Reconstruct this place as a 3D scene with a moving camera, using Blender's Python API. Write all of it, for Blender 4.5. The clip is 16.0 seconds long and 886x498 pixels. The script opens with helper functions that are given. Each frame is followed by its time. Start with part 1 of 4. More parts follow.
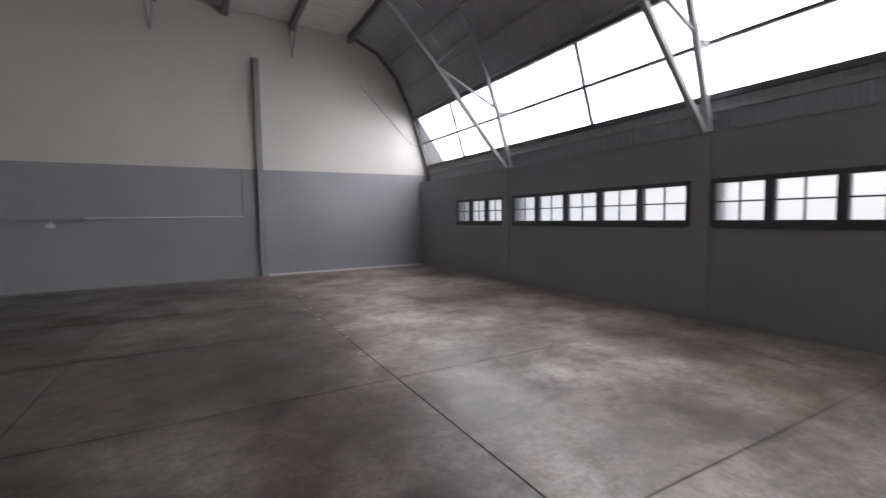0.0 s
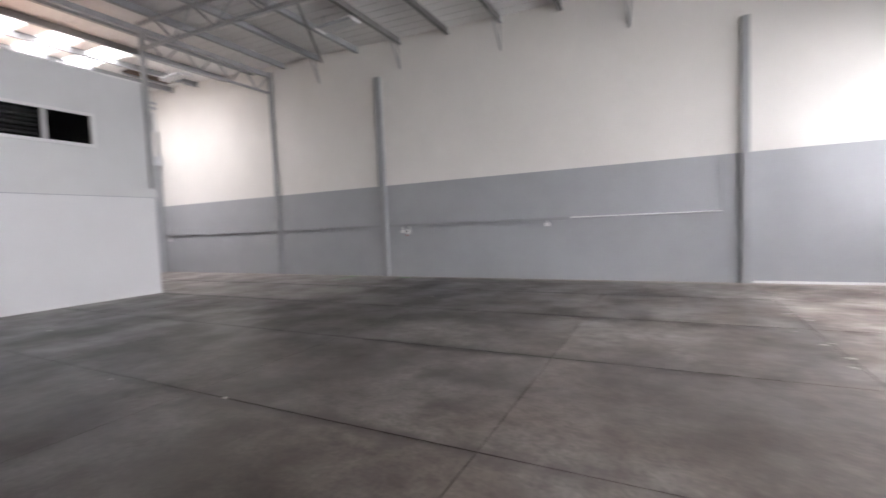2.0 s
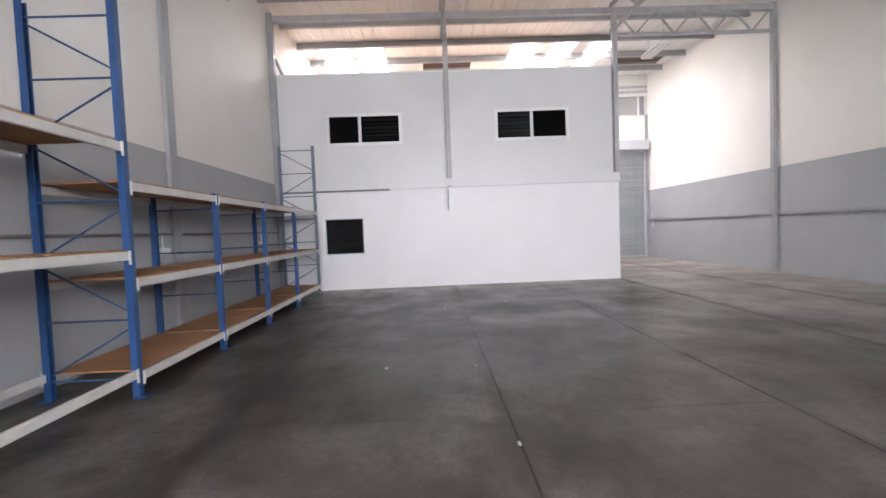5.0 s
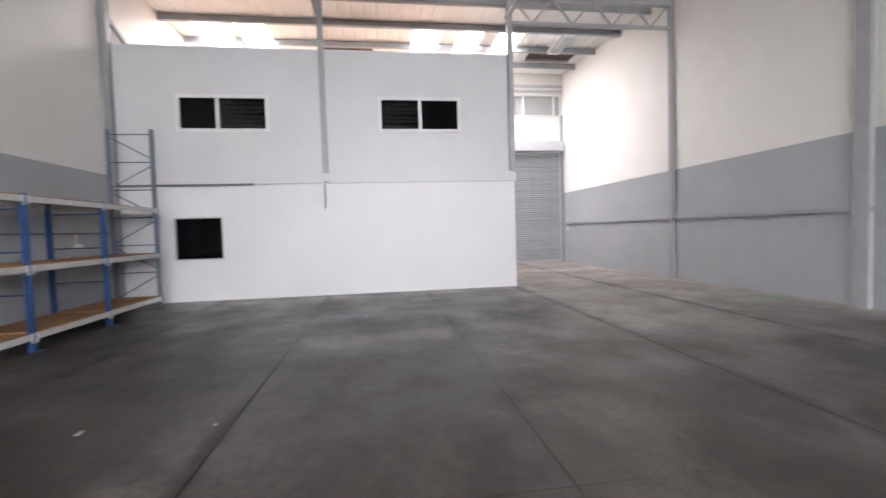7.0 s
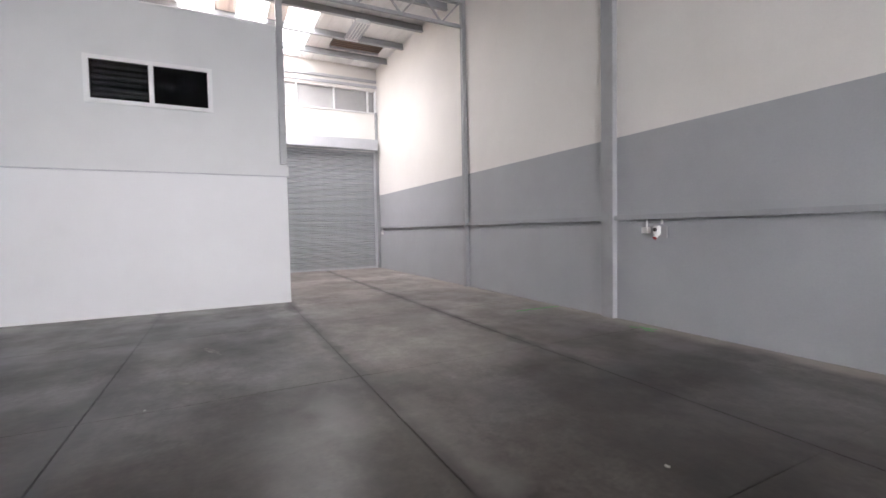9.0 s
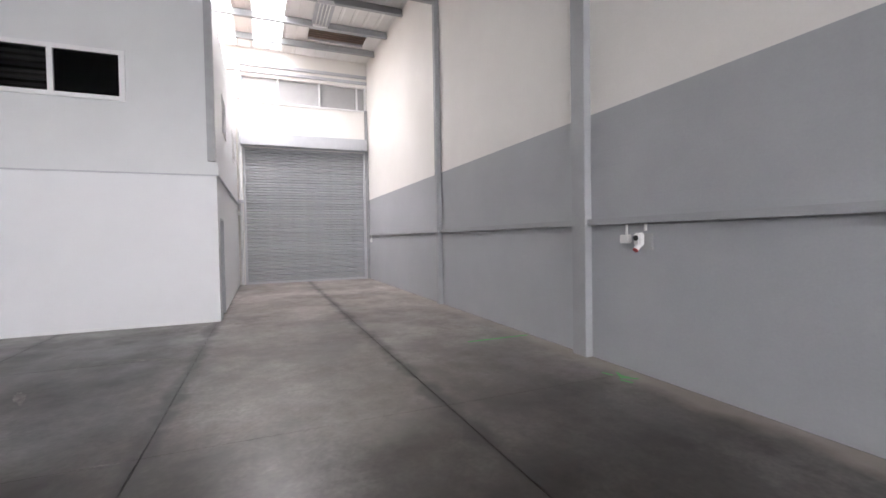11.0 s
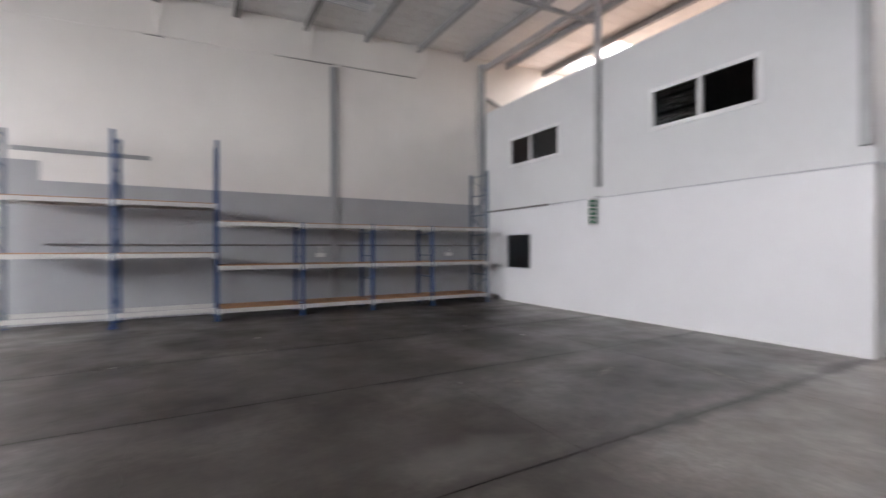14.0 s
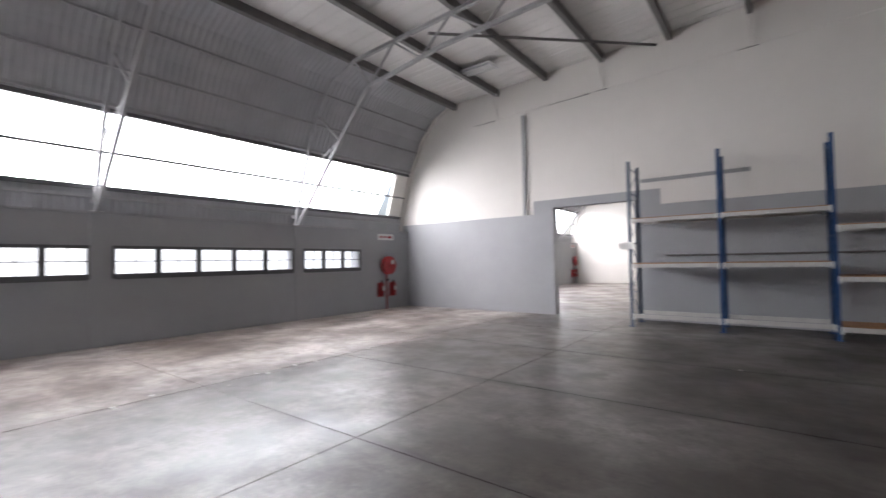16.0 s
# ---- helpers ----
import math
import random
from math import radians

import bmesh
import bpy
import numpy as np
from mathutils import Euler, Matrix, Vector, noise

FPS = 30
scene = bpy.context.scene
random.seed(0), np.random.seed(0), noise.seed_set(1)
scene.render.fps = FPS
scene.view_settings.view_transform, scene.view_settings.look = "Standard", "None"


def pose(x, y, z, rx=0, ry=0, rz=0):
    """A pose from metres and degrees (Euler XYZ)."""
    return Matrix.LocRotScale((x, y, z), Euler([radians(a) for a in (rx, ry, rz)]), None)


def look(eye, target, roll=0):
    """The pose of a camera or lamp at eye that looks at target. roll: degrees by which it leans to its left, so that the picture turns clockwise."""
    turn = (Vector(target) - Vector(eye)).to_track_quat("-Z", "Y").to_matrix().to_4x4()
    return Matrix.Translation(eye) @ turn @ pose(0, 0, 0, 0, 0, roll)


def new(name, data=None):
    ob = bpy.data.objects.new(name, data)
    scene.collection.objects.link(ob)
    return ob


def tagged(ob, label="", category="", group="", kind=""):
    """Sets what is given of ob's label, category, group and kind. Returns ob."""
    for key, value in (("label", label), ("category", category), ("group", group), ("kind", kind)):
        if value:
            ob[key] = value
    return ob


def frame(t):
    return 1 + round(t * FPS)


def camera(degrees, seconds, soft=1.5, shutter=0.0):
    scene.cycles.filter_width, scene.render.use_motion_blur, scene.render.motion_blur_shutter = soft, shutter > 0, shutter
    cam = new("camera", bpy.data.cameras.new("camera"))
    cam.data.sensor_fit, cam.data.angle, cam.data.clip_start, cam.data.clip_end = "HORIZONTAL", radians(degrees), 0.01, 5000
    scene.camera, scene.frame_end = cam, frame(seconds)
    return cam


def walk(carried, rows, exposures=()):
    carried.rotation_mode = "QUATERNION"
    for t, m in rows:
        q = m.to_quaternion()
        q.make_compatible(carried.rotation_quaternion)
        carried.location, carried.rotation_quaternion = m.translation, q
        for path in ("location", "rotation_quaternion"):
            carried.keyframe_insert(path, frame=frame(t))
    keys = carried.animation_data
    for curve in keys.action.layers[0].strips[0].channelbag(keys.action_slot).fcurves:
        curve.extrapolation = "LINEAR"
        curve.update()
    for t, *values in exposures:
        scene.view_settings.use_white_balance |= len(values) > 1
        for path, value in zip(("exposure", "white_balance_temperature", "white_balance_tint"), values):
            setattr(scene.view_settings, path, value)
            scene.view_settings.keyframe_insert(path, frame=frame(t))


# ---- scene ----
cam = camera(90.8, 16.0, soft=1.5, shutter=0.45)
PATH = [
    (0, (0.335, -0.26, 1.626), (1.294, 1.489, 1.484), -0.9),
    (0.5, (0.381, -0.033, 1.689), (1.062, 1.841, 1.544), 0.3),
    (1, (0.362, 0.276, 1.708), (0.683, 2.245, 1.566), 0.2),
    (1.5, (0.248, 0.633, 1.692), (-0.093, 2.6, 1.572), -1.3),
    (2, (0.172, 0.91, 1.694), (-0.738, 2.687, 1.583), -2.4),
    (2.5, (0.199, 1.404, 1.655), (-1.274, 2.753, 1.564), -3.6),
    (3, (0.086, 1.743, 1.631), (-1.713, 2.61, 1.53), -4.6),
    (3.5, (-0.045, 2.066, 1.631), (-1.965, 2.615, 1.53), -4.0),
    (6, (-1.333, 4.101, 1.598), (-3.331, 4.071, 1.518), -2.0),
    (6.5, (-1.661, 4.595, 1.57), (-3.652, 4.768, 1.49), -1.8),
    (7, (-1.966, 5.088, 1.577), (-3.944, 5.37, 1.491), -1.7),
    (7.5, (-2.237, 5.655, 1.56), (-4.133, 6.286, 1.47), -1.6),
    (8, (-2.481, 6.206, 1.56), (-4.34, 6.938, 1.471), -1.4),
    (8.5, (-2.746, 6.774, 1.572), (-4.581, 7.566, 1.484), -1.5),
    (9, (-2.945, 7.378, 1.593), (-4.73, 8.276, 1.504), -1.1),
    (9.5, (-3.165, 7.952, 1.583), (-4.97, 8.809, 1.505), -1.0),
    (12, (-4.287, 10.48, 1.568), (-6.221, 10.989, 1.581), -1.1),
    (12.5, (-4.485, 10.841, 1.562), (-6.485, 10.851, 1.583), -0.9),
    (13, (-4.667, 10.946, 1.553), (-6.537, 10.236, 1.569), -0.6),
    (13.5, (-4.855, 11.036, 1.604), (-6.41, 9.779, 1.603), -0.1),
    (14, (-4.891, 11.163, 1.617), (-5.874, 9.421, 1.617), -0.1),
    (14.5, (-4.925, 11.246, 1.619), (-5.177, 9.262, 1.628), -0.1),
    (15, (-4.711, 11.273, 1.587), (-4.368, 9.303, 1.626), -0.1),
    (15.5, (-4.591, 11.296, 1.649), (-3.746, 9.483, 1.698), -0.6),
    (16, (-4.346, 11.517, 1.664), (-3.138, 9.924, 1.723), -1.0),
]
EXPOSURES = [(0, -1.0, 6500, 15), (0.8, -0.65, 6500, 15), (1.5, 0.05, 6500, 15), (2.2, 0.7, 6500, 15), (3, 0.94, 6500, 15), (6, 1.0, 6500, 15), (7.5, 0.95, 6500, 15), (9, 0.76, 6500, 15), (12, 0.74, 6500, 15), (13.5, 0.8, 6500, 15), (14.5, 0.72, 6500, 15), (15, 0.6, 6500, 15), (16, 0.15, 6500, 15)]
walk(cam, [(t, look(eye, target, roll)) for t, eye, target, roll in PATH], EXPOSURES)

# ---- world and large lights ----
world = bpy.data.worlds.new("world")
scene.world = world
world.use_nodes = True
wn = world.node_tree.nodes
sky = wn.new("ShaderNodeTexSky")
sky.sky_type, sky.sun_disc = "NISHITA", False
sky.sun_elevation, sky.sun_rotation, sky.air_density, sky.dust_density = radians(48), radians(70), 1.0, 4.0
world.node_tree.links.new(sky.outputs[0], wn["Background"].inputs[0])
wn["Background"].inputs[1].default_value = 0.15
sun = new("sun", bpy.data.lights.new("sun", "SUN"))
sun.data.energy, sun.data.angle, sun.data.color = 1.5, radians(45), (1, 0.98, 0.95)
sun.matrix_world = look((40, 8, 45), (0, 0, 0))


GLAZE = (0.97, 0.98, 1.0)
# sky behind the sloped glazing, both halls; the lamp's long side runs along y
for y0, y1, power in ((-0.32, 13.15, 950), (-19.0, -2.0, 1500)):
    lamp = new("glazing_skylight", bpy.data.lights.new("glazing_skylight", "AREA"))
    lamp.data.shape, lamp.data.size, lamp.data.size_y = "RECTANGLE", y1 - y0, 1.8
    lamp.data.energy, lamp.data.color, lamp.data.spread = power, GLAZE, radians(145)
    lamp.matrix_world = Matrix.Translation((7.36, (y0 + y1) / 2, 4.22)) @ Matrix(((0, -0.574, 0.819, 0), (1, 0, 0, 0), (0, 0.819, 0.574, 0), (0, 0, 0, 1)))
# sky behind the small windows
for yc, span in ((6.12, 10.2), (-8.8, 10.2)):
    lamp = new("window_skylight", bpy.data.lights.new("window_skylight", "AREA"))
    lamp.data.shape, lamp.data.size, lamp.data.size_y = "RECTANGLE", span, 1.5
    lamp.data.energy, lamp.data.color = 70, (0.93, 0.97, 1.0)
    lamp.matrix_world = Matrix.Translation((7.7, yc, 1.85)) @ Matrix(((0, 0, 1, 0), (1, 0, 0, 0), (0, 1, 0, 0), (0, 0, 0, 1)))
SKYLIGHTS = [(-0.6, 0.42), (0.7, 1.7), (6.45, 7.4), (8.0, 8.85), (9.4, 10.3)]


def zroof(x):
    return 7.38 + 0.045 * (3.1 - x)


for y0, y1 in SKYLIGHTS:
    lamp = new("roof_skylight", bpy.data.lights.new("roof_skylight", "AREA"))
    lamp.data.shape, lamp.data.size, lamp.data.size_y = "RECTANGLE", 4.25, y1 - y0
    lamp.data.energy, lamp.data.color = 132, (1, 0.985, 0.965)
    lamp.matrix_world = pose(-18.67, (y0 + y1) / 2, zroof(-18.67) + 0.05, 0, 2.58, 0)


# ---- materials ----
def mat(name, colour, rough=0.6, metal=0.0, second=None, scale=1.5, grain=60.0, bump=0.05, spread=0.12, rvar=0.1, random_tone=0.0, stretch=None):
    """Paint, metal or board with stains at one scale, grain at another."""
    m = bpy.data.materials.new(name)
    m.use_nodes = True
    n, l = m.node_tree.nodes, m.node_tree.links
    b = n["Principled BSDF"]
    b.inputs["Metallic"].default_value = metal
    co = n.new("ShaderNodeTexCoord")
    src = co.outputs["Object"]
    if stretch:
        mp = n.new("ShaderNodeMapping")
        mp.inputs["Scale"].default_value = stretch
        l.new(src, mp.inputs[0])
        src = mp.outputs[0]
    big = n.new("ShaderNodeTexNoise")
    big.inputs["Scale"].default_value, big.inputs["Detail"].default_value, big.inputs["Roughness"].default_value = scale, 6, 0.62
    fine = n.new("ShaderNodeTexNoise")
    fine.inputs["Scale"].default_value, fine.inputs["Detail"].default_value = grain, 4
    for t in (big, fine):
        l.new(src, t.inputs["Vector"])
    ramp = n.new("ShaderNodeValToRGB")
    ramp.color_ramp.elements[0].position, ramp.color_ramp.elements[1].position = 0.33, 0.67
    two = second or tuple(c * (1 - spread) for c in colour)
    ramp.color_ramp.elements[0].color, ramp.color_ramp.elements[1].color = (*two, 1), (*colour, 1)
    l.new(big.outputs[0], ramp.inputs[0])
    mix = n.new("ShaderNodeMix")
    mix.data_type, mix.blend_type = "RGBA", "MULTIPLY"
    mix.inputs["Factor"].default_value = spread
    l.new(ramp.outputs[0], mix.inputs["A"])
    l.new(fine.outputs[0], mix.inputs["B"])
    out = mix.outputs["Result"]
    if random_tone:
        info = n.new("ShaderNodeObjectInfo")
        hsv = n.new("ShaderNodeHueSaturation")
        mr = n.new("ShaderNodeMapRange")
        mr.inputs["To Min"].default_value, mr.inputs["To Max"].default_value = 1 - random_tone, 1 + random_tone
        l.new(info.outputs["Random"], mr.inputs[0])
        l.new(mr.outputs[0], hsv.inputs["Value"])
        l.new(out, hsv.inputs["Color"])
        out = hsv.outputs[0]
    l.new(out, b.inputs["Base Color"])
    r = n.new("ShaderNodeMapRange")
    r.inputs["To Min"].default_value, r.inputs["To Max"].default_value = rough - rvar, rough + rvar
    l.new(big.outputs[0], r.inputs[0])
    l.new(r.outputs[0], b.inputs["Roughness"])
    if bump:
        bp = n.new("ShaderNodeBump")
        bp.inputs["Strength"].default_value, bp.inputs["Distance"].default_value = bump, 0.02
        l.new(fine.outputs[0], bp.inputs["Height"])
        l.new(bp.outputs[0], b.inputs["Normal"])
    return m


def wall_paint(name, colour, spread=0.06):
    """Painted masonry: faint courses under the paint, dirt near no place in particular."""
    m = mat(name, colour, 0.62, scale=0.7, grain=45, bump=0.0, spread=spread)
    n, l = m.node_tree.nodes, m.node_tree.links
    co = n.new("ShaderNodeTexCoord")
    sep, com = n.new("ShaderNodeSeparateXYZ"), n.new("ShaderNodeCombineXYZ")
    add = n.new("ShaderNodeMath")
    l.new(co.outputs["Object"], sep.inputs[0])
    l.new(sep.outputs[0], add.inputs[0])
    l.new(sep.outputs[1], add.inputs[1])
    l.new(add.outputs[0], com.inputs[0])
    l.new(sep.outputs[2], com.inputs[1])
    br = n.new("ShaderNodeTexBrick")
    br.inputs["Scale"].default_value, br.inputs["Brick Width"].default_value, br.inputs["Row Height"].default_value = 1.0, 0.39, 0.2
    br.inputs["Mortar Size"].default_value, br.inputs["Mortar Smooth"].default_value = 0.012, 0.8
    l.new(com.outputs[0], br.inputs["Vector"])
    bp = n.new("ShaderNodeBump")
    bp.inputs["Strength"].default_value, bp.inputs["Distance"].default_value = 0.12, 0.004
    bp.invert = True
    l.new(br.outputs["Fac"], bp.inputs["Height"])
    fb = n.new("ShaderNodeBump")
    fb.inputs["Strength"].default_value, fb.inputs["Distance"].default_value = 0.08, 0.01
    fine = [t for t in n if t.type == "TEX_NOISE"][1]
    l.new(fine.outputs[0], fb.inputs["Height"])
    l.new(bp.outputs[0], fb.inputs["Normal"])
    l.new(fb.outputs[0], n["Principled BSDF"].inputs["Normal"])
    return m


# oil stains and pale scuffs on the floor: place, half length, half width, turn
OIL = [(-9.8, 2.8, 2.4, 0.9, 0), (-6.9, 3.05, 1.6, 0.6, 5), (-4.7, 2.9, 0.8, 0.45, 0), (-3.2, 2.8, 0.6, 0.45, 20), (-3.1, 5.3, 0.75, 0.5, 0), (-4.0, 7.95, 1.2, 0.6, 10), (-1.7, 5.4, 0.9, 0.4, 30),
       (-6.2, 7.7, 1.2, 0.7, 0), (-6.2, 5.6, 1.3, 0.5, 0), (-7.6, 12.3, 1.9, 0.8, 0), (-6.0, 10.4, 1.2, 0.5, 0), (-2.6, 7.9, 1.1, 0.5, 15), (0.4, 5.3, 1.0, 1.3, 0)]
SCUFFS = [(-5.0, 8.75, 1.7, 0.2, -4), (-7.5, 10.2, 0.6, 0.5, 0), (-6.7, 8.3, 0.5, 0.35, 0), (2.6, 3.2, 0.5, 1.6, 0), (-9.6, 6.8, 1.0, 0.3, 0)]


def concrete(name, bright=1.0, zones=True, rough0=0.285, rough1=0.47):
    """Worn power-floated slab: soft brown and grey stains, dirt along the long joints, patchy polish."""
    m = bpy.data.materials.new(name)
    m.use_nodes = True
    n, l = m.node_tree.nodes, m.node_tree.links
    b = n["Principled BSDF"]
    b.inputs["Specular IOR Level"].default_value = 0.5
    geo = n.new("ShaderNodeNewGeometry")

    def noi(scale, detail=5, dist=0.0, rough=0.55, stretch=None):
        t = n.new("ShaderNodeTexNoise")
        t.inputs["Scale"].default_value, t.inputs["Detail"].default_value = scale, detail
        t.inputs["Distortion"].default_value, t.inputs["Roughness"].default_value = dist, rough
        src = geo.outputs["Position"]
        if stretch:
            mp = n.new("ShaderNodeMapping")
            mp.inputs["Scale"].default_value = stretch
            l.new(src, mp.inputs[0])
            src = mp.outputs[0]
        l.new(src, t.inputs["Vector"])
        return t.outputs[0]

    def ramp(src, *stops):
        r = n.new("ShaderNodeValToRGB")
        e = r.color_ramp.elements
        e[0].position, e[0].color = stops[0][0], (*stops[0][1], 1)
        e[1].position, e[1].color = stops[-1][0], (*stops[-1][1], 1)
        for p, c in stops[1:-1]:
            e.new(p).color = (*c, 1)
        l.new(src, r.inputs[0])
        return r.outputs[0]

    def mix(kind, f, a, c):
        x = n.new("ShaderNodeMix")
        x.data_type, x.blend_type = "RGBA", kind
        if isinstance(f, float):
            x.inputs["Factor"].default_value = f
        else:
            l.new(f, x.inputs["Factor"])
        l.new(a, x.inputs["A"])
        l.new(c, x.inputs["B"])
        return x.outputs["Result"]

    def math_node(op, a, c):
        x = n.new("ShaderNodeMath")
        x.operation = op
        for k, v in ((0, a), (1, c)):
            if isinstance(v, (int, float)):
                x.inputs[k].default_value = v
            else:
                l.new(v, x.inputs[k])
        return x.outputs[0]

    tone = [tuple(q * bright for q in c) for c in ((0.05, 0.038, 0.032), (0.118, 0.098, 0.087), (0.185, 0.168, 0.159), (0.31, 0.29, 0.278))]
    base = ramp(noi(0.5, 6, 0.2, 0.55), (0.34, tone[0]), (0.46, tone[1]), (0.57, tone[2]), (0.7, tone[3]))
    blot = ramp(noi(0.9, 7, 0.4, 0.58, (0.85, 1, 1)), (0.38, (0.42, 0.385, 0.365)), (0.5, (0.85, 0.83, 0.82)), (0.62, (1, 1, 1)))
    c = mix("MULTIPLY", 1.0, base, blot)
    spots = ramp(noi(2.1, 7, 0.3, 0.6), (0.34, (0.45, 0.42, 0.4)), (0.55, (1, 1, 1)))
    c = mix("MULTIPLY", 0.75, c, spots)
    pale = n.new("ShaderNodeRGB")
    pale.outputs[0].default_value = (0.27, 0.245, 0.225, 1)
    scuff = ramp(noi(1.7, 7, 0.3, 0.62, (0.8, 1.2, 1)), (0.5, (0, 0, 0)), (0.68, (1, 1, 1)))
    c = mix("MIX", math_node("MULTIPLY", scuff, 0.25), c, pale.outputs[0])
    c = mix("MULTIPLY", 0.6, c, ramp(noi(26, 6), (0.3, (0.5, 0.5, 0.5)), (0.65, (1.0, 1.0, 1.0))))
    c = mix("MULTIPLY", 0.7, c, ramp(noi(6.5, 7, 0.2, 0.65), (0.36, (0.5, 0.47, 0.45)), (0.56, (1.0, 1.0, 1.0))))
    # stains with ragged outlines
    wob = n.new("ShaderNodeTexNoise")
    wob.inputs["Scale"].default_value, wob.inputs["Detail"].default_value, wob.inputs["Roughness"].default_value = 0.9, 6, 0.58
    l.new(geo.outputs["Position"], wob.inputs["Vector"])
    shifted = n.new("ShaderNodeVectorMath")
    shifted.operation = "MULTIPLY_ADD"
    shifted.inputs[1].default_value, shifted.inputs[2].default_value = (1.2, 1.2, 0), (-0.6, -0.6, 0)
    l.new(wob.outputs[1], shifted.inputs[0])
    moved = n.new("ShaderNodeVectorMath")
    l.new(geo.outputs["Position"], moved.inputs[0])
    l.new(shifted.outputs[0], moved.inputs[1])

    if zones:
        # floor tone by area: pale dust plus painted window light, darker in the middle
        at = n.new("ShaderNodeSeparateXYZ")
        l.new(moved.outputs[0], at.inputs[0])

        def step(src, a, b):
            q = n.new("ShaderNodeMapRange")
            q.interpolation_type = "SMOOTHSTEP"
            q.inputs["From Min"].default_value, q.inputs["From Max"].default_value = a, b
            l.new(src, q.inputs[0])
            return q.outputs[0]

        # eastern lift: glare and daylight fall-off put into the colour, over real dust
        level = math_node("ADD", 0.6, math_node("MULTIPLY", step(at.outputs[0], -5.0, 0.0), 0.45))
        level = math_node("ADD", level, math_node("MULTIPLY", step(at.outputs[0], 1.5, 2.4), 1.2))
        # passage and shutter end: tone raised, then evened by a pale film
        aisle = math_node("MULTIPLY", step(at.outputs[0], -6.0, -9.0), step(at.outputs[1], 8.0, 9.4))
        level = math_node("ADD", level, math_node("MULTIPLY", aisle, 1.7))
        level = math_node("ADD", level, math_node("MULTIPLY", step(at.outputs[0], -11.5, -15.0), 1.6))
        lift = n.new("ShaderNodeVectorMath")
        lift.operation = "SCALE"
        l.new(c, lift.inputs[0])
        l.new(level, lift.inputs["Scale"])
        pale_film = n.new("ShaderNodeRGB")
        pale_film.outputs[0].default_value = (0.2, 0.182, 0.168, 1)
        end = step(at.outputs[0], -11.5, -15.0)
        c = mix("MIX", math_node("MULTIPLY", math_node("MAXIMUM", aisle, end), 0.55), lift.outputs[0], pale_film.outputs[0])

    def stains(marks, soft):
        total = 0.0
        for x, y, a, w, turn in marks:
            mp = n.new("ShaderNodeMapping")
            mp.vector_type = "TEXTURE"
            mp.inputs["Location"].default_value, mp.inputs["Scale"].default_value = (x, y, 0), (a, w, 1)
            mp.inputs["Rotation"].default_value = (0, 0, radians(turn))
            l.new(moved.outputs[0], mp.inputs[0])
            far = n.new("ShaderNodeVectorMath")
            far.operation = "LENGTH"
            l.new(mp.outputs[0], far.inputs[0])
            edge_in = n.new("ShaderNodeMapRange")
            edge_in.inputs["From Min"].default_value, edge_in.inputs["From Max"].default_value = 1.25, 1.25 - soft
            l.new(far.outputs["Value"], edge_in.inputs[0])
            total = math_node("MAXIMUM", total, edge_in.outputs[0])
        return total

    oil, worn = n.new("ShaderNodeRGB"), n.new("ShaderNodeRGB")
    oil.outputs[0].default_value, worn.outputs[0].default_value = (0.026, 0.02, 0.017, 1), (0.24, 0.225, 0.21, 1)
    c = mix("MIX", math_node("MULTIPLY", stains(OIL, 0.95), 0.6), c, oil.outputs[0])
    c = mix("MIX", math_node("MULTIPLY", stains(SCUFFS, 1.1), 0.33), c, worn.outputs[0])
    # dirt along the long joints
    sep = n.new("ShaderNodeSeparateXYZ")
    l.new(geo.outputs["Position"], sep.inputs[0])
    away = math_node("PINGPONG", math_node("SUBTRACT", sep.outputs[1], 1.34 - 24.4), 1.22)
    edge = math_node("MULTIPLY", math_node("SUBTRACT", noi(2.4, 6), 0.3), 0.42)
    soft = n.new("ShaderNodeMapRange")
    soft.inputs["From Min"].default_value, soft.inputs["From Max"].default_value = -0.06, 0.05
    l.new(math_node("SUBTRACT", edge, away), soft.inputs[0])
    inward = n.new("ShaderNodeMapRange")
    inward.inputs["From Min"].default_value, inward.inputs["From Max"].default_value = 1.5, -2.0
    l.new(sep.outputs[0], inward.inputs[0])
    dark = n.new("ShaderNodeRGB")
    dark.outputs[0].default_value = (0.024, 0.02, 0.018, 1)
    c = mix("MIX", math_node("MULTIPLY", soft.outputs[0], math_node("MULTIPLY", inward.outputs[0], 0.8)), c, dark.outputs[0])
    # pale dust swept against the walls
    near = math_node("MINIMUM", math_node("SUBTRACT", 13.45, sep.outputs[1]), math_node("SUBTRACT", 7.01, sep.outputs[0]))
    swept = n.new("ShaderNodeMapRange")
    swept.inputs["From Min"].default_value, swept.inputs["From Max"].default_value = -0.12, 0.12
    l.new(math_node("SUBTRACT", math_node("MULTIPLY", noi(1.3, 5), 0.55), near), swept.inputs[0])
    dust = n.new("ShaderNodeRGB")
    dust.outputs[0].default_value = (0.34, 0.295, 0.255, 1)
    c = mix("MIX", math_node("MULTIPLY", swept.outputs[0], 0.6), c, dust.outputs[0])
    info = n.new("ShaderNodeObjectInfo")
    rnd = n.new("ShaderNodeMapRange")
    rnd.inputs["To Min"].default_value, rnd.inputs["To Max"].default_value = 0.97, 1.03
    l.new(info.outputs["Random"], rnd.inputs[0])
    hsv = n.new("ShaderNodeHueSaturation")
    l.new(rnd.outputs[0], hsv.inputs["Value"])
    l.new(c, hsv.inputs["Color"])
    l.new(hsv.outputs[0], b.inputs["Base Color"])
    r = n.new("ShaderNodeMapRange")
    r.inputs["From Min"].default_value, r.inputs["From Max"].default_value = 0.35, 0.65
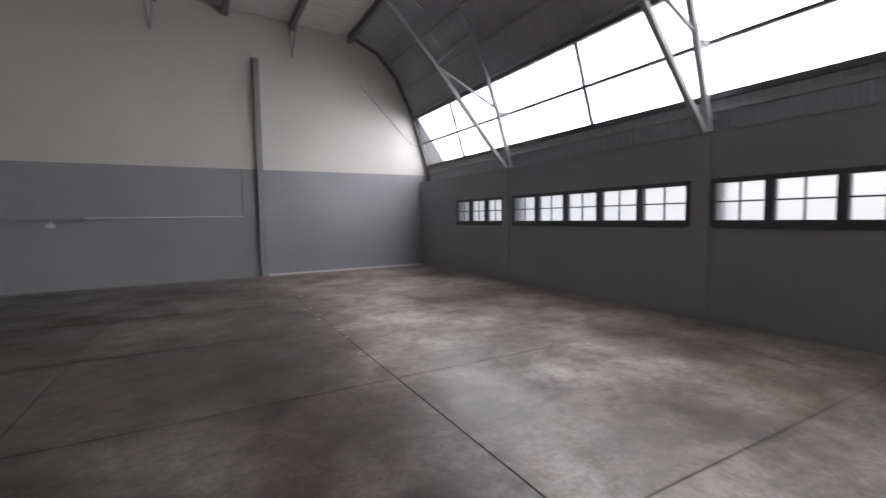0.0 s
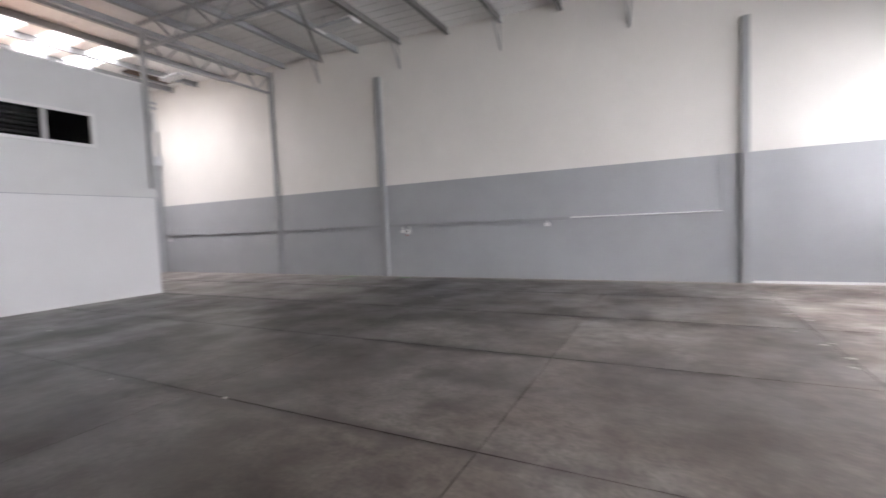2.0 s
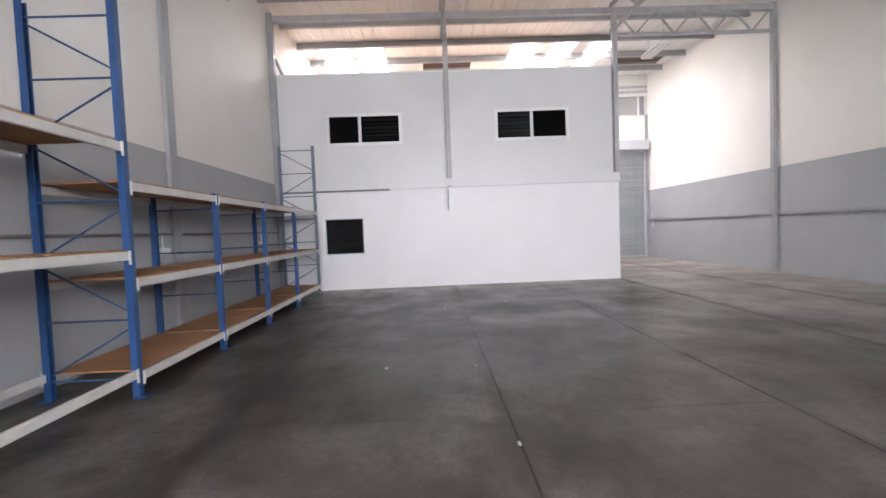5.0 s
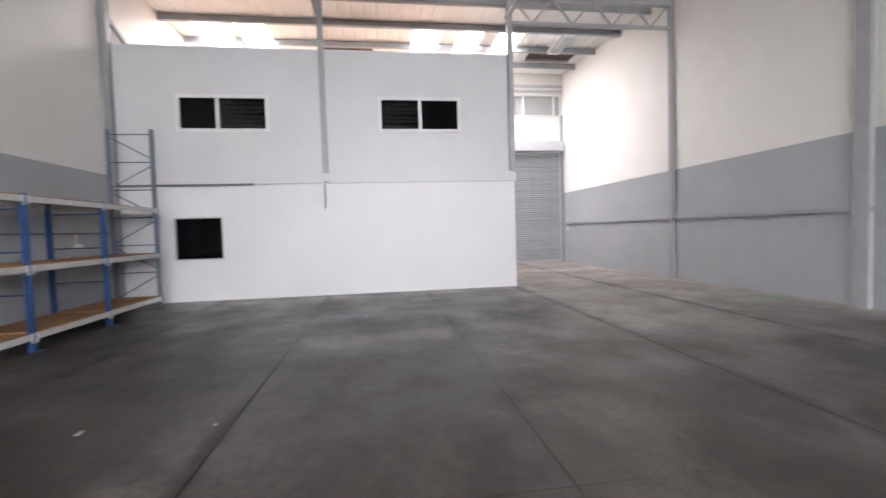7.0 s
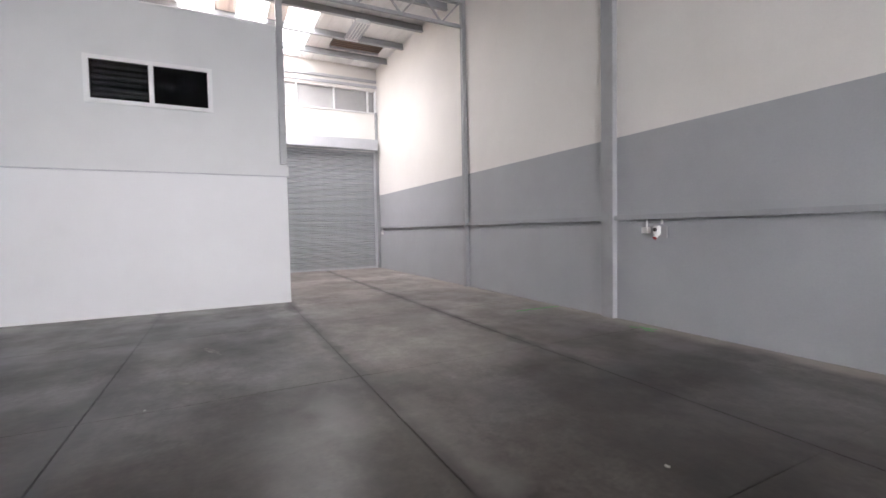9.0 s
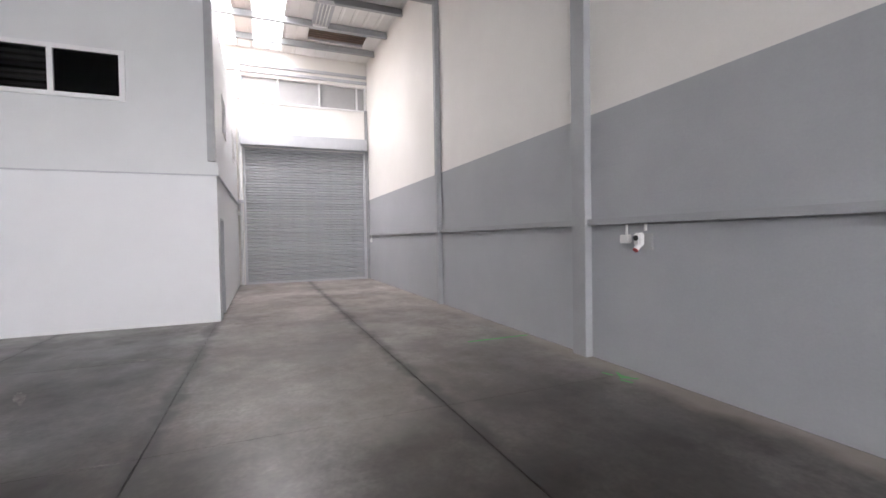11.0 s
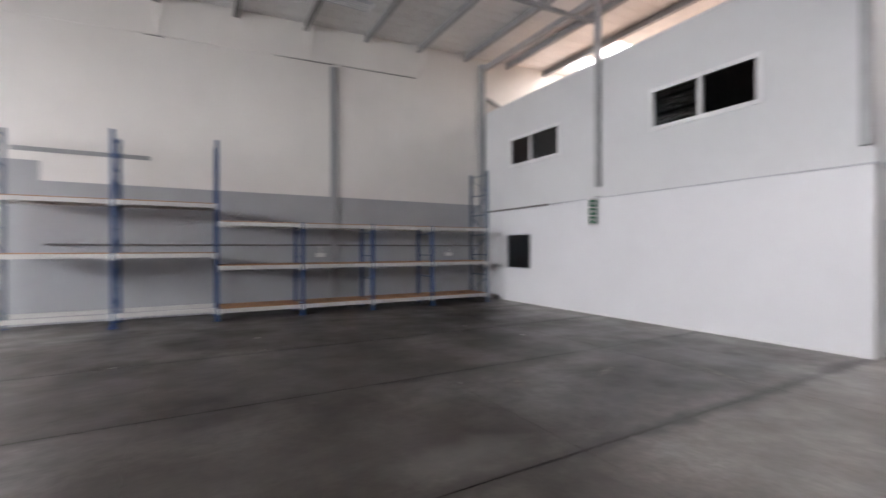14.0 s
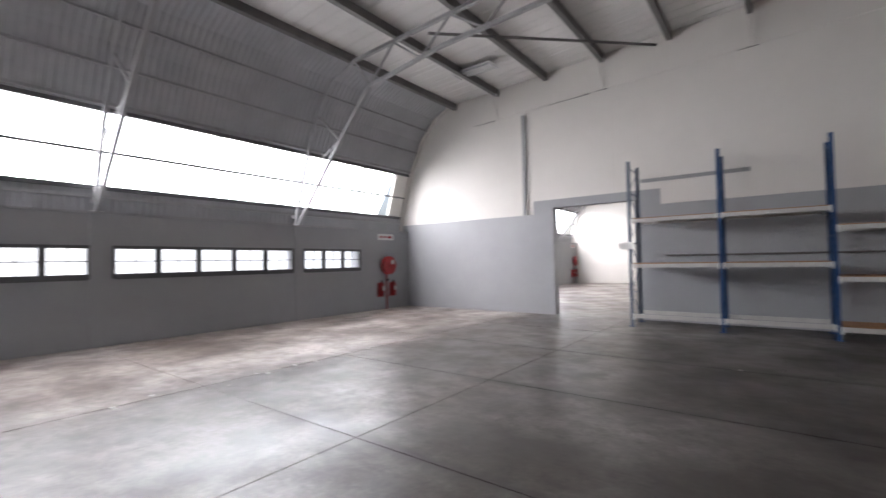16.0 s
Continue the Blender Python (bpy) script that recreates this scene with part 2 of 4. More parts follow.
    r.inputs["To Min"].default_value, r.inputs["To Max"].default_value = rough0, rough1
    l.new(noi(0.9, 4, 0.0), r.inputs[0])
    l.new(r.outputs[0], b.inputs["Roughness"])
    bp = n.new("ShaderNodeBump")
    bp.inputs["Strength"].default_value, bp.inputs["Distance"].default_value = 0.2, 0.012
    l.new(noi(5, 4), bp.inputs["Height"])
    l.new(bp.outputs[0], b.inputs["Normal"])
    return m


def glass(name, tint, rough=0.0, ior=1.45):
    m = bpy.data.materials.new(name)
    m.use_nodes = True
    b = m.node_tree.nodes["Principled BSDF"]
    b.inputs["Base Color"].default_value = (*tint, 1)
    b.inputs["Transmission Weight"].default_value, b.inputs["Roughness"].default_value, b.inputs["IOR"].default_value = 1.0, rough, ior
    return m


CREAM = wall_paint("cream_wall_paint", (0.76, 0.735, 0.7))
GREY = wall_paint("grey_wall_paint", (0.375, 0.382, 0.4), 0.1)
COLGREY = mat("grey_steel_paint", (0.35, 0.355, 0.365), 0.5, spread=0.14)
WHITE = mat("white_panel_paint", (0.7, 0.7, 0.715), 0.42, scale=0.8, spread=0.04, bump=0.02)
PALEPANEL = mat("pale_grey_panel_paint", (0.62, 0.625, 0.63), 0.42, scale=0.8, spread=0.05, bump=0.02)
TRIMWHITE = mat("white_trim", (0.75, 0.75, 0.75), 0.45, spread=0.08)
STEEL = mat("grey_painted_steel", (0.4, 0.4, 0.41), 0.45, spread=0.15, scale=3)
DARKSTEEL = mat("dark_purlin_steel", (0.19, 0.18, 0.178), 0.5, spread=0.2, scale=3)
CLAD = mat("grey_corrugated_sheet", (0.45, 0.455, 0.48), 0.5, spread=0.18, scale=1.2)
ROOF = mat("pale_roof_sheet", (0.8, 0.785, 0.77), 0.55, spread=0.12, scale=0.9, stretch=(1, 0.4, 1))
DARKFRAME = mat("dark_window_frame", (0.12, 0.122, 0.13), 0.5, spread=0.2)
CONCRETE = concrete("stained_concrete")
PALECONCRETE = concrete("cleaner_concrete", 1.8, False)
JOINT = mat("dark_joint_filler", (0.075, 0.066, 0.06), 0.8, spread=0.3, grain=90)
SLAT = mat("galvanised_slat", (0.4, 0.41, 0.43), 0.55, 0.0, spread=0.14, scale=2.5, random_tone=0.07)
GALV = mat("galvanised_box", (0.5, 0.51, 0.54), 0.5, 0.1, spread=0.1)
BLUE = mat("blue_rack_paint", (0.014, 0.068, 0.21), 0.42, spread=0.25, scale=6)
PALEBLUE = mat("faded_blue_grey_paint", (0.16, 0.2, 0.27), 0.45, spread=0.25, scale=6)
BEAM = mat("pale_grey_beam_paint", (0.58, 0.57, 0.55), 0.45, spread=0.15, scale=4)
BOARD = mat("orange_brown_chipboard", (0.42, 0.22, 0.1), 0.7, second=(0.3, 0.14, 0.06), scale=2.2, grain=160, spread=0.3, bump=0.1, random_tone=0.16)
BRACE = mat("dark_blue_brace", (0.03, 0.075, 0.17), 0.5, spread=0.2)
RED = mat("red_enamel", (0.42, 0.018, 0.022), 0.35, spread=0.2, scale=8)
BLACK = mat("black_rubber", (0.02, 0.02, 0.02), 0.6)
PLASTIC = mat("white_plastic", (0.75, 0.75, 0.73), 0.4, spread=0.05)
GREEN = mat("green_sign_face", (0.02, 0.17, 0.09), 0.4, spread=0.1)
TAPE = mat("green_floor_paint", (0.16, 0.55, 0.2), 0.7, spread=0.2)
SCRAPE = mat("scraped_concrete", (0.34, 0.32, 0.3), 0.8, spread=0.5, scale=9)
PALECHIP = mat("pale_plaster_chip", (0.62, 0.6, 0.56), 0.8, spread=0.2)
DECK = mat("warm_board_deck", (0.36, 0.26, 0.2), 0.7, spread=0.15)
# near-black colour in place of shade inside the office rooms and roof vents
UNLITBLACK = mat("unlit_interior_black", (0.05, 0.05, 0.055), 0.8, spread=0.3)
VENTBROWN = mat("brown_vent_slat", (0.17, 0.11, 0.08), 0.6, spread=0.25)
REFLBAND = mat("grey_reflection_band", (0.24, 0.24, 0.26), 0.5, spread=0.2)
PANELGREY = mat("grey_translucent_panel", (0.38, 0.375, 0.375), 0.4, spread=0.1, scale=2)
TARMAC = mat("outside_paving", (0.42, 0.41, 0.4), 0.85, spread=0.3)
PANE = glass("clear_glass", (0.94, 0.97, 0.98))
TINTED = glass("tinted_glass", (0.3, 0.31, 0.33))
# duller glass that shows little reflection of the hall
DIM = glass("dull_tinted_glass", (0.2, 0.2, 0.22), 0.12, 1.25)
FROST = glass("frosted_glass", (0.93, 0.96, 1.0), 0.35)


# ---- mesh helpers ----
def box(bm, x0, x1, y0, y1, z0, z1, bevel=0.0):
    v = bmesh.ops.create_cube(bm, size=1, matrix=Matrix.Translation(((x0 + x1) / 2, (y0 + y1) / 2, (z0 + z1) / 2)) @ Matrix.Diagonal((abs(x1 - x0), abs(y1 - y0), abs(z1 - z0), 1)))["verts"]
    if bevel:
        bmesh.ops.bevel(bm, geom=list({e for k in v for e in k.link_edges}), offset=bevel, segments=2, affect="EDGES")
    return bm


def boxed(*a, bevel=0.0):
    return box(bmesh.new(), *a, bevel=bevel)


def bar(bm, a, b, w, h=None):
    """A square bar from a to b."""
    a, b = Vector(a), Vector(b)
    d = b - a
    rot = d.to_track_quat("Z", "Y" if abs(d.normalized().y) < 0.9 else "X").to_matrix().to_4x4()
    bmesh.ops.create_cube(bm, size=1, matrix=Matrix.Translation((a + b) / 2) @ rot @ Matrix.Diagonal((w, h or w, d.length, 1)))
    return bm


def tube(bm, a, b, r, seg=12):
    a, b = Vector(a), Vector(b)
    d = b - a
    rot = d.to_track_quat("Z", "Y").to_matrix().to_4x4()
    bmesh.ops.create_cone(bm, cap_ends=True, segments=seg, radius1=r, radius2=r, depth=d.length, matrix=Matrix.Translation((a + b) / 2) @ rot)
    return bm


def prism(bm, outline, y0, y1):
    """Outline in x and z, pushed from y0 to y1."""
    front = [bm.verts.new((x, y0, z)) for x, z in outline]
    back = [bm.verts.new((x, y1, z)) for x, z in outline]
    bm.faces.new(front)
    bm.faces.new(back[::-1])
    for i in range(len(outline)):
        j = (i + 1) % len(outline)
        bm.faces.new((front[j], front[i], back[i], back[j]))
    bmesh.ops.recalc_face_normals(bm, faces=bm.faces[:])
    return bm


def pierced(bm, axis, at, thick, u0, u1, z0, z1, holes):
    """An upright wall across x (axis 'x') or y, with rectangular holes (u0, u1, z0, z1)."""
    us = sorted({u0, u1, *[h[0] for h in holes], *[h[1] for h in holes]})
    zs = sorted({z0, z1, *[h[2] for h in holes], *[h[3] for h in holes]})
    for i in range(len(us) - 1):
        runs = []
        for k in range(len(zs) - 1):
            cu, cz = (us[i] + us[i + 1]) / 2, (zs[k] + zs[k + 1]) / 2
            if any(h[0] < cu < h[1] and h[2] < cz < h[3] for h in holes):
                continue
            if runs and runs[-1][1] == zs[k]:
                runs[-1][1] = zs[k + 1]
            else:
                runs.append([zs[k], zs[k + 1]])
        for a, b in runs:
            if axis == "x":
                box(bm, at, at + thick, us[i], us[i + 1], a, b)
            else:
                box(bm, us[i], us[i + 1], at, at + thick, a, b)
    bmesh.ops.remove_doubles(bm, verts=bm.verts[:], dist=0.0005)
    return bm


def root(ob):
    p = Vector((0, 0, 0))
    while ob:
        p += ob.location
        ob = ob.parent
    return p


def part(name, bm, material, parent=None, label="", smooth=False):
    me = bpy.data.meshes.new(name)
    if parent:
        bmesh.ops.translate(bm, verts=bm.verts[:], vec=-root(parent))
    bm.to_mesh(me)
    bm.free()
    me.materials.append(material)
    if smooth:
        for p in me.polygons:
            p.use_smooth = True
    ob = new(name, me)
    ob.parent = parent
    if label:
        ob["label"] = label
    return ob


def thing(name, at, label, category, group="", kind=""):
    ob = new(name)
    ob.location = at
    ob.empty_display_size = 0.2
    return tagged(ob, label, category, group, kind)


def structure(name, bm, material, label, category):
    return tagged(part(name, bm, material), label, category, kind="structure")


# ---- plan ----
XW, YN, YS, XB = 7.01, 13.45, -1.19, -21.07      # window wall, party walls, shutter wall
XO, YO, HO = -13.44, 8.73, 6.16                  # office block front, side, height
HP = 3.1                                         # height of the grey paint
SHELL = [(7.35, 2.85), (7.3, 3.38), (6.8, 5.0), (6.2, 6.22), (5.55, 6.94), (4.7, 7.32)]
BAYS = (3.7, 8.6)                                # roof trusses

# ground outside and floor
structure("ground", boxed(-400, 400, -400, 400, -0.5, -0.12), TARMAC, "pale paved yard outside the warehouse", "ground")
floor = structure("floor", boxed(XB - 0.3, XW + 0.2, YS - 0.22, YN + 0.2, -0.1, -0.012), JOINT, "stained grey concrete warehouse floor in cast slabs", "floor")
structure("floor_2", boxed(-8, XW + 0.2, -19.6, YS - 0.225, -0.1, -0.001), PALECONCRETE, "pale concrete floor of the adjoining hall", "floor")

# window wall with three rows of lights
ROWS3 = [(1.25, 3.55, 3), (3.88, 8.33, 5), (8.7, 11.0, 3)]
ZB, ZT = 1.43, 2.14


def window_wall(name, y0, y1, shift, material):
    holes = [(a + shift, b + shift, ZB, ZT) for a, b, k in ROWS3]
    w = structure(name, pierced(bmesh.new(), "x", XW, 0.36, y0, y1, -0.1, 2.82, holes), material, "grey painted masonry wall below sloped glazing", "wall")
    for y in BAYS:
        part("pilaster", boxed(XW - 0.035, XW - 0.001, y + shift - 0.13, y + shift + 0.13, 0, 2.8, bevel=0.006), material, w)
    part("coping", boxed(XW - 0.035, XW + 0.36, y0, y1, 2.821, 2.85), STEEL, w)
    return w


window_wall("wall_east", YS, YN, 0, GREY)
n = 0
for shift in (0, -14.9):
    for a, b, k in ROWS3:
        n += 1
        a, b = a + shift, b + shift
        win = thing("window_%d" % n, (XW, (a + b) / 2, ZB), "row of %s dark-framed windows with glazing bars" % ("three" if k == 3 else "five"), "window", "windows in the long wall", "structure")
        fr = bmesh.new()
        box(fr, XW - 0.03, XW + 0.08, a + 0.001, b - 0.001, ZB + 0.001, ZB + 0.1)
        box(fr, XW - 0.03, XW + 0.08, a + 0.001, b - 0.001, ZT - 0.07, ZT - 0.001)
        step = (b - a) / k
        for i in range(k + 1):
            y = a + i * step
            lo, hi = max(a + 0.001, y - 0.055), min(b - 0.001, y + 0.055)
            box(fr, XW - 0.03, XW + 0.08, lo, hi, ZB + 0.101, ZT - 0.071)
        part("window_frame", fr, DARKFRAME, win)
        part("window_sill", boxed(XW - 0.06, XW - 0.002, a + 0.05, b - 0.05, ZB - 0.02, ZB + 0.005, bevel=0.004), DARKFRAME, win)
        for i in range(k):
            ya, yb = a + i * step + 0.055, a + (i + 1) * step - 0.055
            ym, zm = (ya + yb) / 2, (ZB + ZT) / 2 + 0.015
            part("glazing_bar", boxed(XW + 0.01, XW + 0.035, ym - 0.011, ym + 0.011, ZB + 0.1, ZT - 0.07), DARKFRAME, win)
            part("glazing_bar", boxed(XW + 0.008, XW + 0.037, ya, yb, zm - 0.011, zm + 0.011), DARKFRAME, win)
            p = part("pane", boxed(XW + 0.02, XW + 0.025, ya, yb, ZB + 0.1, ZT - 0.07), FROST, win)
            p.visible_shadow = False


# sloped glazing and corrugated cladding above the window wall
def at_slope(z):
    for (xa, za), (xb, zb) in zip(SHELL, SHELL[1:]):
        if za <= z <= zb:
            return xa + (xb - xa) * (z - za) / (zb - za)


def ribbed(bm, pa, pb, y0, y1, pitch=0.15, deep=0.022, thick=0.01):
    """Corrugated sheet between two points of the profile."""
    (xa, za), (xb, zb) = pa, pb
    d = Vector((xb - xa, 0, zb - za)).normalized()
    nrm = Vector((-d.z, 0, d.x))
    ys, offs, y = [], [], y0
    while y < y1:
        for f, o in ((0, 0), (0.3, 0), (0.45, deep), (0.85, deep)):
            if y + f * pitch < y1:
                ys.append(y + f * pitch)
                offs.append(o)
        y += pitch
    ys.append(y1)
    offs.append(0)
    grid = []
    for yy, o in zip(ys, offs):
        a = Vector((xa, yy, za)) + nrm * o
        b = Vector((xb, yy, zb)) + nrm * o
        grid.append((bm.verts.new(a), bm.verts.new(b)))
    for (a, b), (c, e) in zip(grid, grid[1:]):
        bm.faces.new((a, b, e, c))
    return bm


def shell(tag, y0, y1, bays, sheet, mull):
    bm = bmesh.new()
    ribbed(bm, SHELL[0], SHELL[1], y0, y1)
    for a, b in zip(SHELL[2:], SHELL[3:]):
        ribbed(bm, a, b, y0, y1)
    clad = structure("wall_east_cladding_" + tag, bm, sheet, "grey corrugated cladding curving into the roof", "wall")
    out = bmesh.new()
    for pa, pb in [(SHELL[0], SHELL[1]), *zip(SHELL[2:], SHELL[3:])]:
        prism(out, [(pa[0] + 0.06, pa[1]), (pb[0] + 0.06, pb[1] + 0.03), (pb[0] + 0.1, pb[1] + 0.03), (pa[0] + 0.1, pa[1])], y0, y1)
    part("outer_sheet", out, sheet, clad)
    for z, w in ((3.2, 0.07), (5.1, 0.07), (5.8, 0.06), (6.55, 0.05)):
        x = at_slope(z) - 0.05
        part("girt", boxed(x - w / 2, x + w / 2, y0 + 0.02, y1 - 0.02, z - w / 2, z + w / 2, bevel=0.006), STEEL, clad)
    for yy in (y0 + 0.07, y1 - 0.07):
        for a, b in zip(SHELL, SHELL[1:]):
            part("rim", bar(bmesh.new(), (a[0] - 0.03, yy, a[1]), (b[0] - 0.03, yy, b[1]), 0.13, 0.13), DARKSTEEL if yy > 5 else CREAM, clad)
    g = thing("window_glazing_" + tag, (7.05, (y0 + y1) / 2, 3.37), "long band of sloped glazing with thin steel bars", "window", "sloped glazing", "structure")
    (xa, za), (xb, zb) = SHELL[1], SHELL[2]
    part("window_frame", bar(bmesh.new(), (xa, y0, za + 0.02), (xa, y1, za + 0.02), 0.1, 0.1), DARKFRAME, g)
    part("window_frame", bar(bmesh.new(), (xb, y0, zb - 0.01), (xb, y1, zb - 0.01), 0.09, 0.09), DARKFRAME, g)
    xm, zm = (xa + xb) / 2, (za + zb) / 2
    part("transom", bar(bmesh.new(), (xm, y0, zm - 0.04), (xm, y1, zm - 0.04), 0.05, 0.05), DARKFRAME, g)
    for y in (y0 + 0.06, *mull, y1 - 0.06):
        w = 0.06 if y in mull else 0.09
        part("mullion", bar(bmesh.new(), (xa, y, za), (xb, y, zb), w, w), DARKFRAME, g)
    edges = [y0 + 0.1, *sorted(mull), y1 - 0.1]
    for ya, yb in zip(edges, edges[1:]):
        for f0, f1 in ((0.04, 0.46), (0.48, 0.97)):
            bm = bmesh.new()
            p0 = (xa + (xb - xa) * f0 + 0.02, za + (zb - za) * f0)
            p1 = (xa + (xb - xa) * f1 + 0.02, za + (zb - za) * f1)
            prism(bm, [p0, p1, (p1[0] + 0.006, p1[1]), (p0[0] + 0.006, p0[1])], ya + 0.02, yb - 0.02)
            p = part("pane", bm, PANE, g)
            p.visible_shadow = False


shell("1", YS, YN, BAYS, CLAD, (1.2, 6.1, 11.0))
infill = prism(bmesh.new(), [(SHELL[1][0] - 0.02, SHELL[1][1]), (SHELL[2][0] - 0.02, SHELL[2][1]), (SHELL[2][0] + 0.08, SHELL[2][1]), (SHELL[1][0] + 0.08, SHELL[1][1])], YS, -0.38)
structure("wall_east_infill", infill, CREAM, "cream infill panel at the end of the sloped glazing", "wall")
shell("2", -19.4, YS - 0.23, BAYS, CLAD, (-17.6, -13.5, -8.7, -3.8))

# party walls, gable ends follow the roof's profile
CURVE = [(7.42, HP), (7.4, 3.5), (7.0, 5.0), (6.4, 6.35), (5.7, 7.12), (4.8, 7.5), (3.1, 7.6), (XB - 0.3, zroof(XB) + 0.25)]
north = structure("wall_north", prism(bmesh.new(), [(XB - 0.3, 0), (7.37, 0), (7.37, HP), (XB - 0.3, HP)], YN, YN + 0.22), GREY, "party wall painted grey below and cream above", "wall")
part("upper_wall", prism(bmesh.new(), [(XB - 0.3, HP), *CURVE], YN + 0.004, YN + 0.22), CREAM, north, "cream painted upper wall")
D0, D1, DH = -1.36, 1.05, 3.27
S0, S1, SH = -1.98, 1.67, 3.52
bm = pierced(bmesh.new(), "y", YS - 0.22, 0.22, XB - 0.3, 7.37, 0, HP, [(D0, D1, 0, HP)])
box(bm, S0, S1, YS - 0.22, YS, DH, SH)
box(bm, S0, D0, YS - 0.22, YS, HP, DH)
box(bm, D1, S1, YS - 0.22, YS, HP, DH)
box(bm, D0, D1, YS - 0.22, YS, DH - 0.003, DH)
south = structure("wall_south", bm, GREY, "party wall painted grey below with a tall doorway", "wall")
part("upper_wall", prism(bmesh.new(), [(XB - 0.3, HP), (S0, HP), (S0, SH), (S1, SH), (S1, HP), *CURVE], YS - 0.22, YS - 0.004), CREAM, south, "cream painted upper wall")
part("door_reveal", boxed(D1 - 0.045, D1 - 0.001, YS - 0.23, YS + 0.012, 0, DH - 0.01, bevel=0.005), COLGREY, south)
part("door_reveal", boxed(D0 + 0.001, D0 + 0.045, YS - 0.23, YS + 0.012, 0, DH - 0.01, bevel=0.005), COLGREY, south)

# uneven step high on the walls, parallel with the roof
def ledge_z(x):
    return 6.38 + 0.043 * (3.13 - x)


for x0, x1, d in ((3.9, 2.9, 0.02), (2.9, 1.2, 0.012), (1.2, -0.3, 0.02), (-0.3, -0.8, 0.04), (-0.8, -3.7, 0.014), (-3.7, -4.3, 0.045), (-4.3, -6.6, 0.016), (-6.6, -8.4, 0.04), (-8.4, -11.0, 0.03)):
    z0, z1 = ledge_z(x0), ledge_z(x1)
    part("trim", prism(bmesh.new(), [(x0, z0), (x1, z1), (x1, z1 + 0.03), (x0, z0 + 0.03)], YS - 0.003, YS + d), CREAM, south)
    # deeper steps get a dark strip that draws their shadow line
    if d > 0.018:
        part("crack", prism(bmesh.new(), [(x0 - 0.1, z0 - 0.008), (x1 + 0.1, z1 - 0.03), (x1 + 0.1, z1 - 0.002), (x0 - 0.1, z0 - 0.002)], YS - 0.003, YS + 0.004), DARKSTEEL, south, "dark strip painted as the shadow under the ledge")

# columns on the party walls
def column(parent, x, w, y0, y1, ztop, zb=0.0):
    part("column", boxed(x - w / 2, x + w / 2, y0, y1, zb, ztop, bevel=0.006), COLGREY, parent)


column(north, 1.86, 0.16, YN - 0.1, YN - 0.001, 6.22)
column(north, -8.45, 0.26, YN - 0.11, YN - 0.001, 6.74)
column(north, -13.46, 0.13, YN - 0.12, YN - 0.001, 7.86)
column(south, 1.95, 0.13, YS + 0.001, YS + 0.05, 6.32, HP)
column(south, -8.3, 0.22, YS + 0.001, YS + 0.07, 6.78)
part("pier", boxed(-0.8, -0.72, YS - 0.003, YS + 0.006, SH + 0.002, 6.4), CREAM, south)
# thin grey strip high on the wall behind the tall rack
part("mark", boxed(-3.95, -1.5, YS - 0.003, YS + 0.004, 3.71, 3.81), COLGREY, south, "thin grey strip on the wall")
column(south, -13.36, 0.18, YS + 0.001, YS + 0.16, 7.86)
part("rail", boxed(XB, -2.2, YN - 0.08, YN - 0.001, 1.69, 1.77, bevel=0.006), COLGREY, north, "grey steel rail along the wall")
part("skirting", boxed(2.0, XW - 0.02, YN - 0.02, YN - 0.001, 0, 0.06, bevel=0.004), TRIMWHITE, north, "pale skirting strip")
con = thing("conduit", (1.39, YN, 1.75), "thin pale conduit along the grey wall", "conduit")
part("pipe", tube(bmesh.new(), (-2.2, YN - 0.02, 1.75), (1.39, YN - 0.02, 1.75), 0.016), TRIMWHITE, con)
part("pipe", tube(bmesh.new(), (1.39, YN - 0.02, 1.74), (1.39, YN - 0.02, 3.08), 0.016), COLGREY, con)

cb = thing("cable", (4.86, YN, 4.1), "thin grey cable sloping down the cream wall", "cable")
for a, b in (((4.86, 5.91), (5.56, 5.24)), ((5.56, 5.24), (6.64, 4.14)), ((6.64, 4.14), (6.95, 4.07))):
    part("run", tube(bmesh.new(), (a[0], YN - 0.008, a[1]), (b[0], YN - 0.008, b[1]), 0.01, 8), COLGREY, cb)

# back wall with the shutter opening
SY0, SY1, SZ = 8.95, 13.3, 4.95
west = structure("wall_west", pierced(bmesh.new(), "x", XB - 0.22, 0.22, YS, YN, 0, zroof(XB) + 0.2, [(SY0, SY1, 0, SZ), (SY0, SY1 + 0.08, 6.6, 7.5)]), CREAM, "cream end wall above a roller shutter", "wall")
wp = thing("window_9", (XB, 11.2, 6.6), "row of grey panels in white bars high above the shutter", "window", "", "structure")
for i in range(4):
    ya, yb = [(8.95, 10.17), (10.17, 11.65), (11.65, 13.06), (13.06, 13.38)][i]
    part("pane", boxed(XB - 0.12, XB - 0.1, ya + 0.02, yb - 0.02, 6.62, 7.48), PANELGREY, wp)
    part("window_frame", boxed(XB - 0.13, XB + 0.02, yb - 0.03, yb + 0.03, 6.6, 7.5), TRIMWHITE, wp)
part("window_sill", boxed(XB - 0.13, XB + 0.05, SY0, SY1 + 0.08, 6.56, 6.61), TRIMWHITE, wp)
bm = bmesh.new()
for z in (7.62, 7.85):
    box(bm, XB + 0.002, XB + 0.08, YS + 0.01, YN - 0.01, z, z + 0.1)
part("beam", bm, GALV, west)

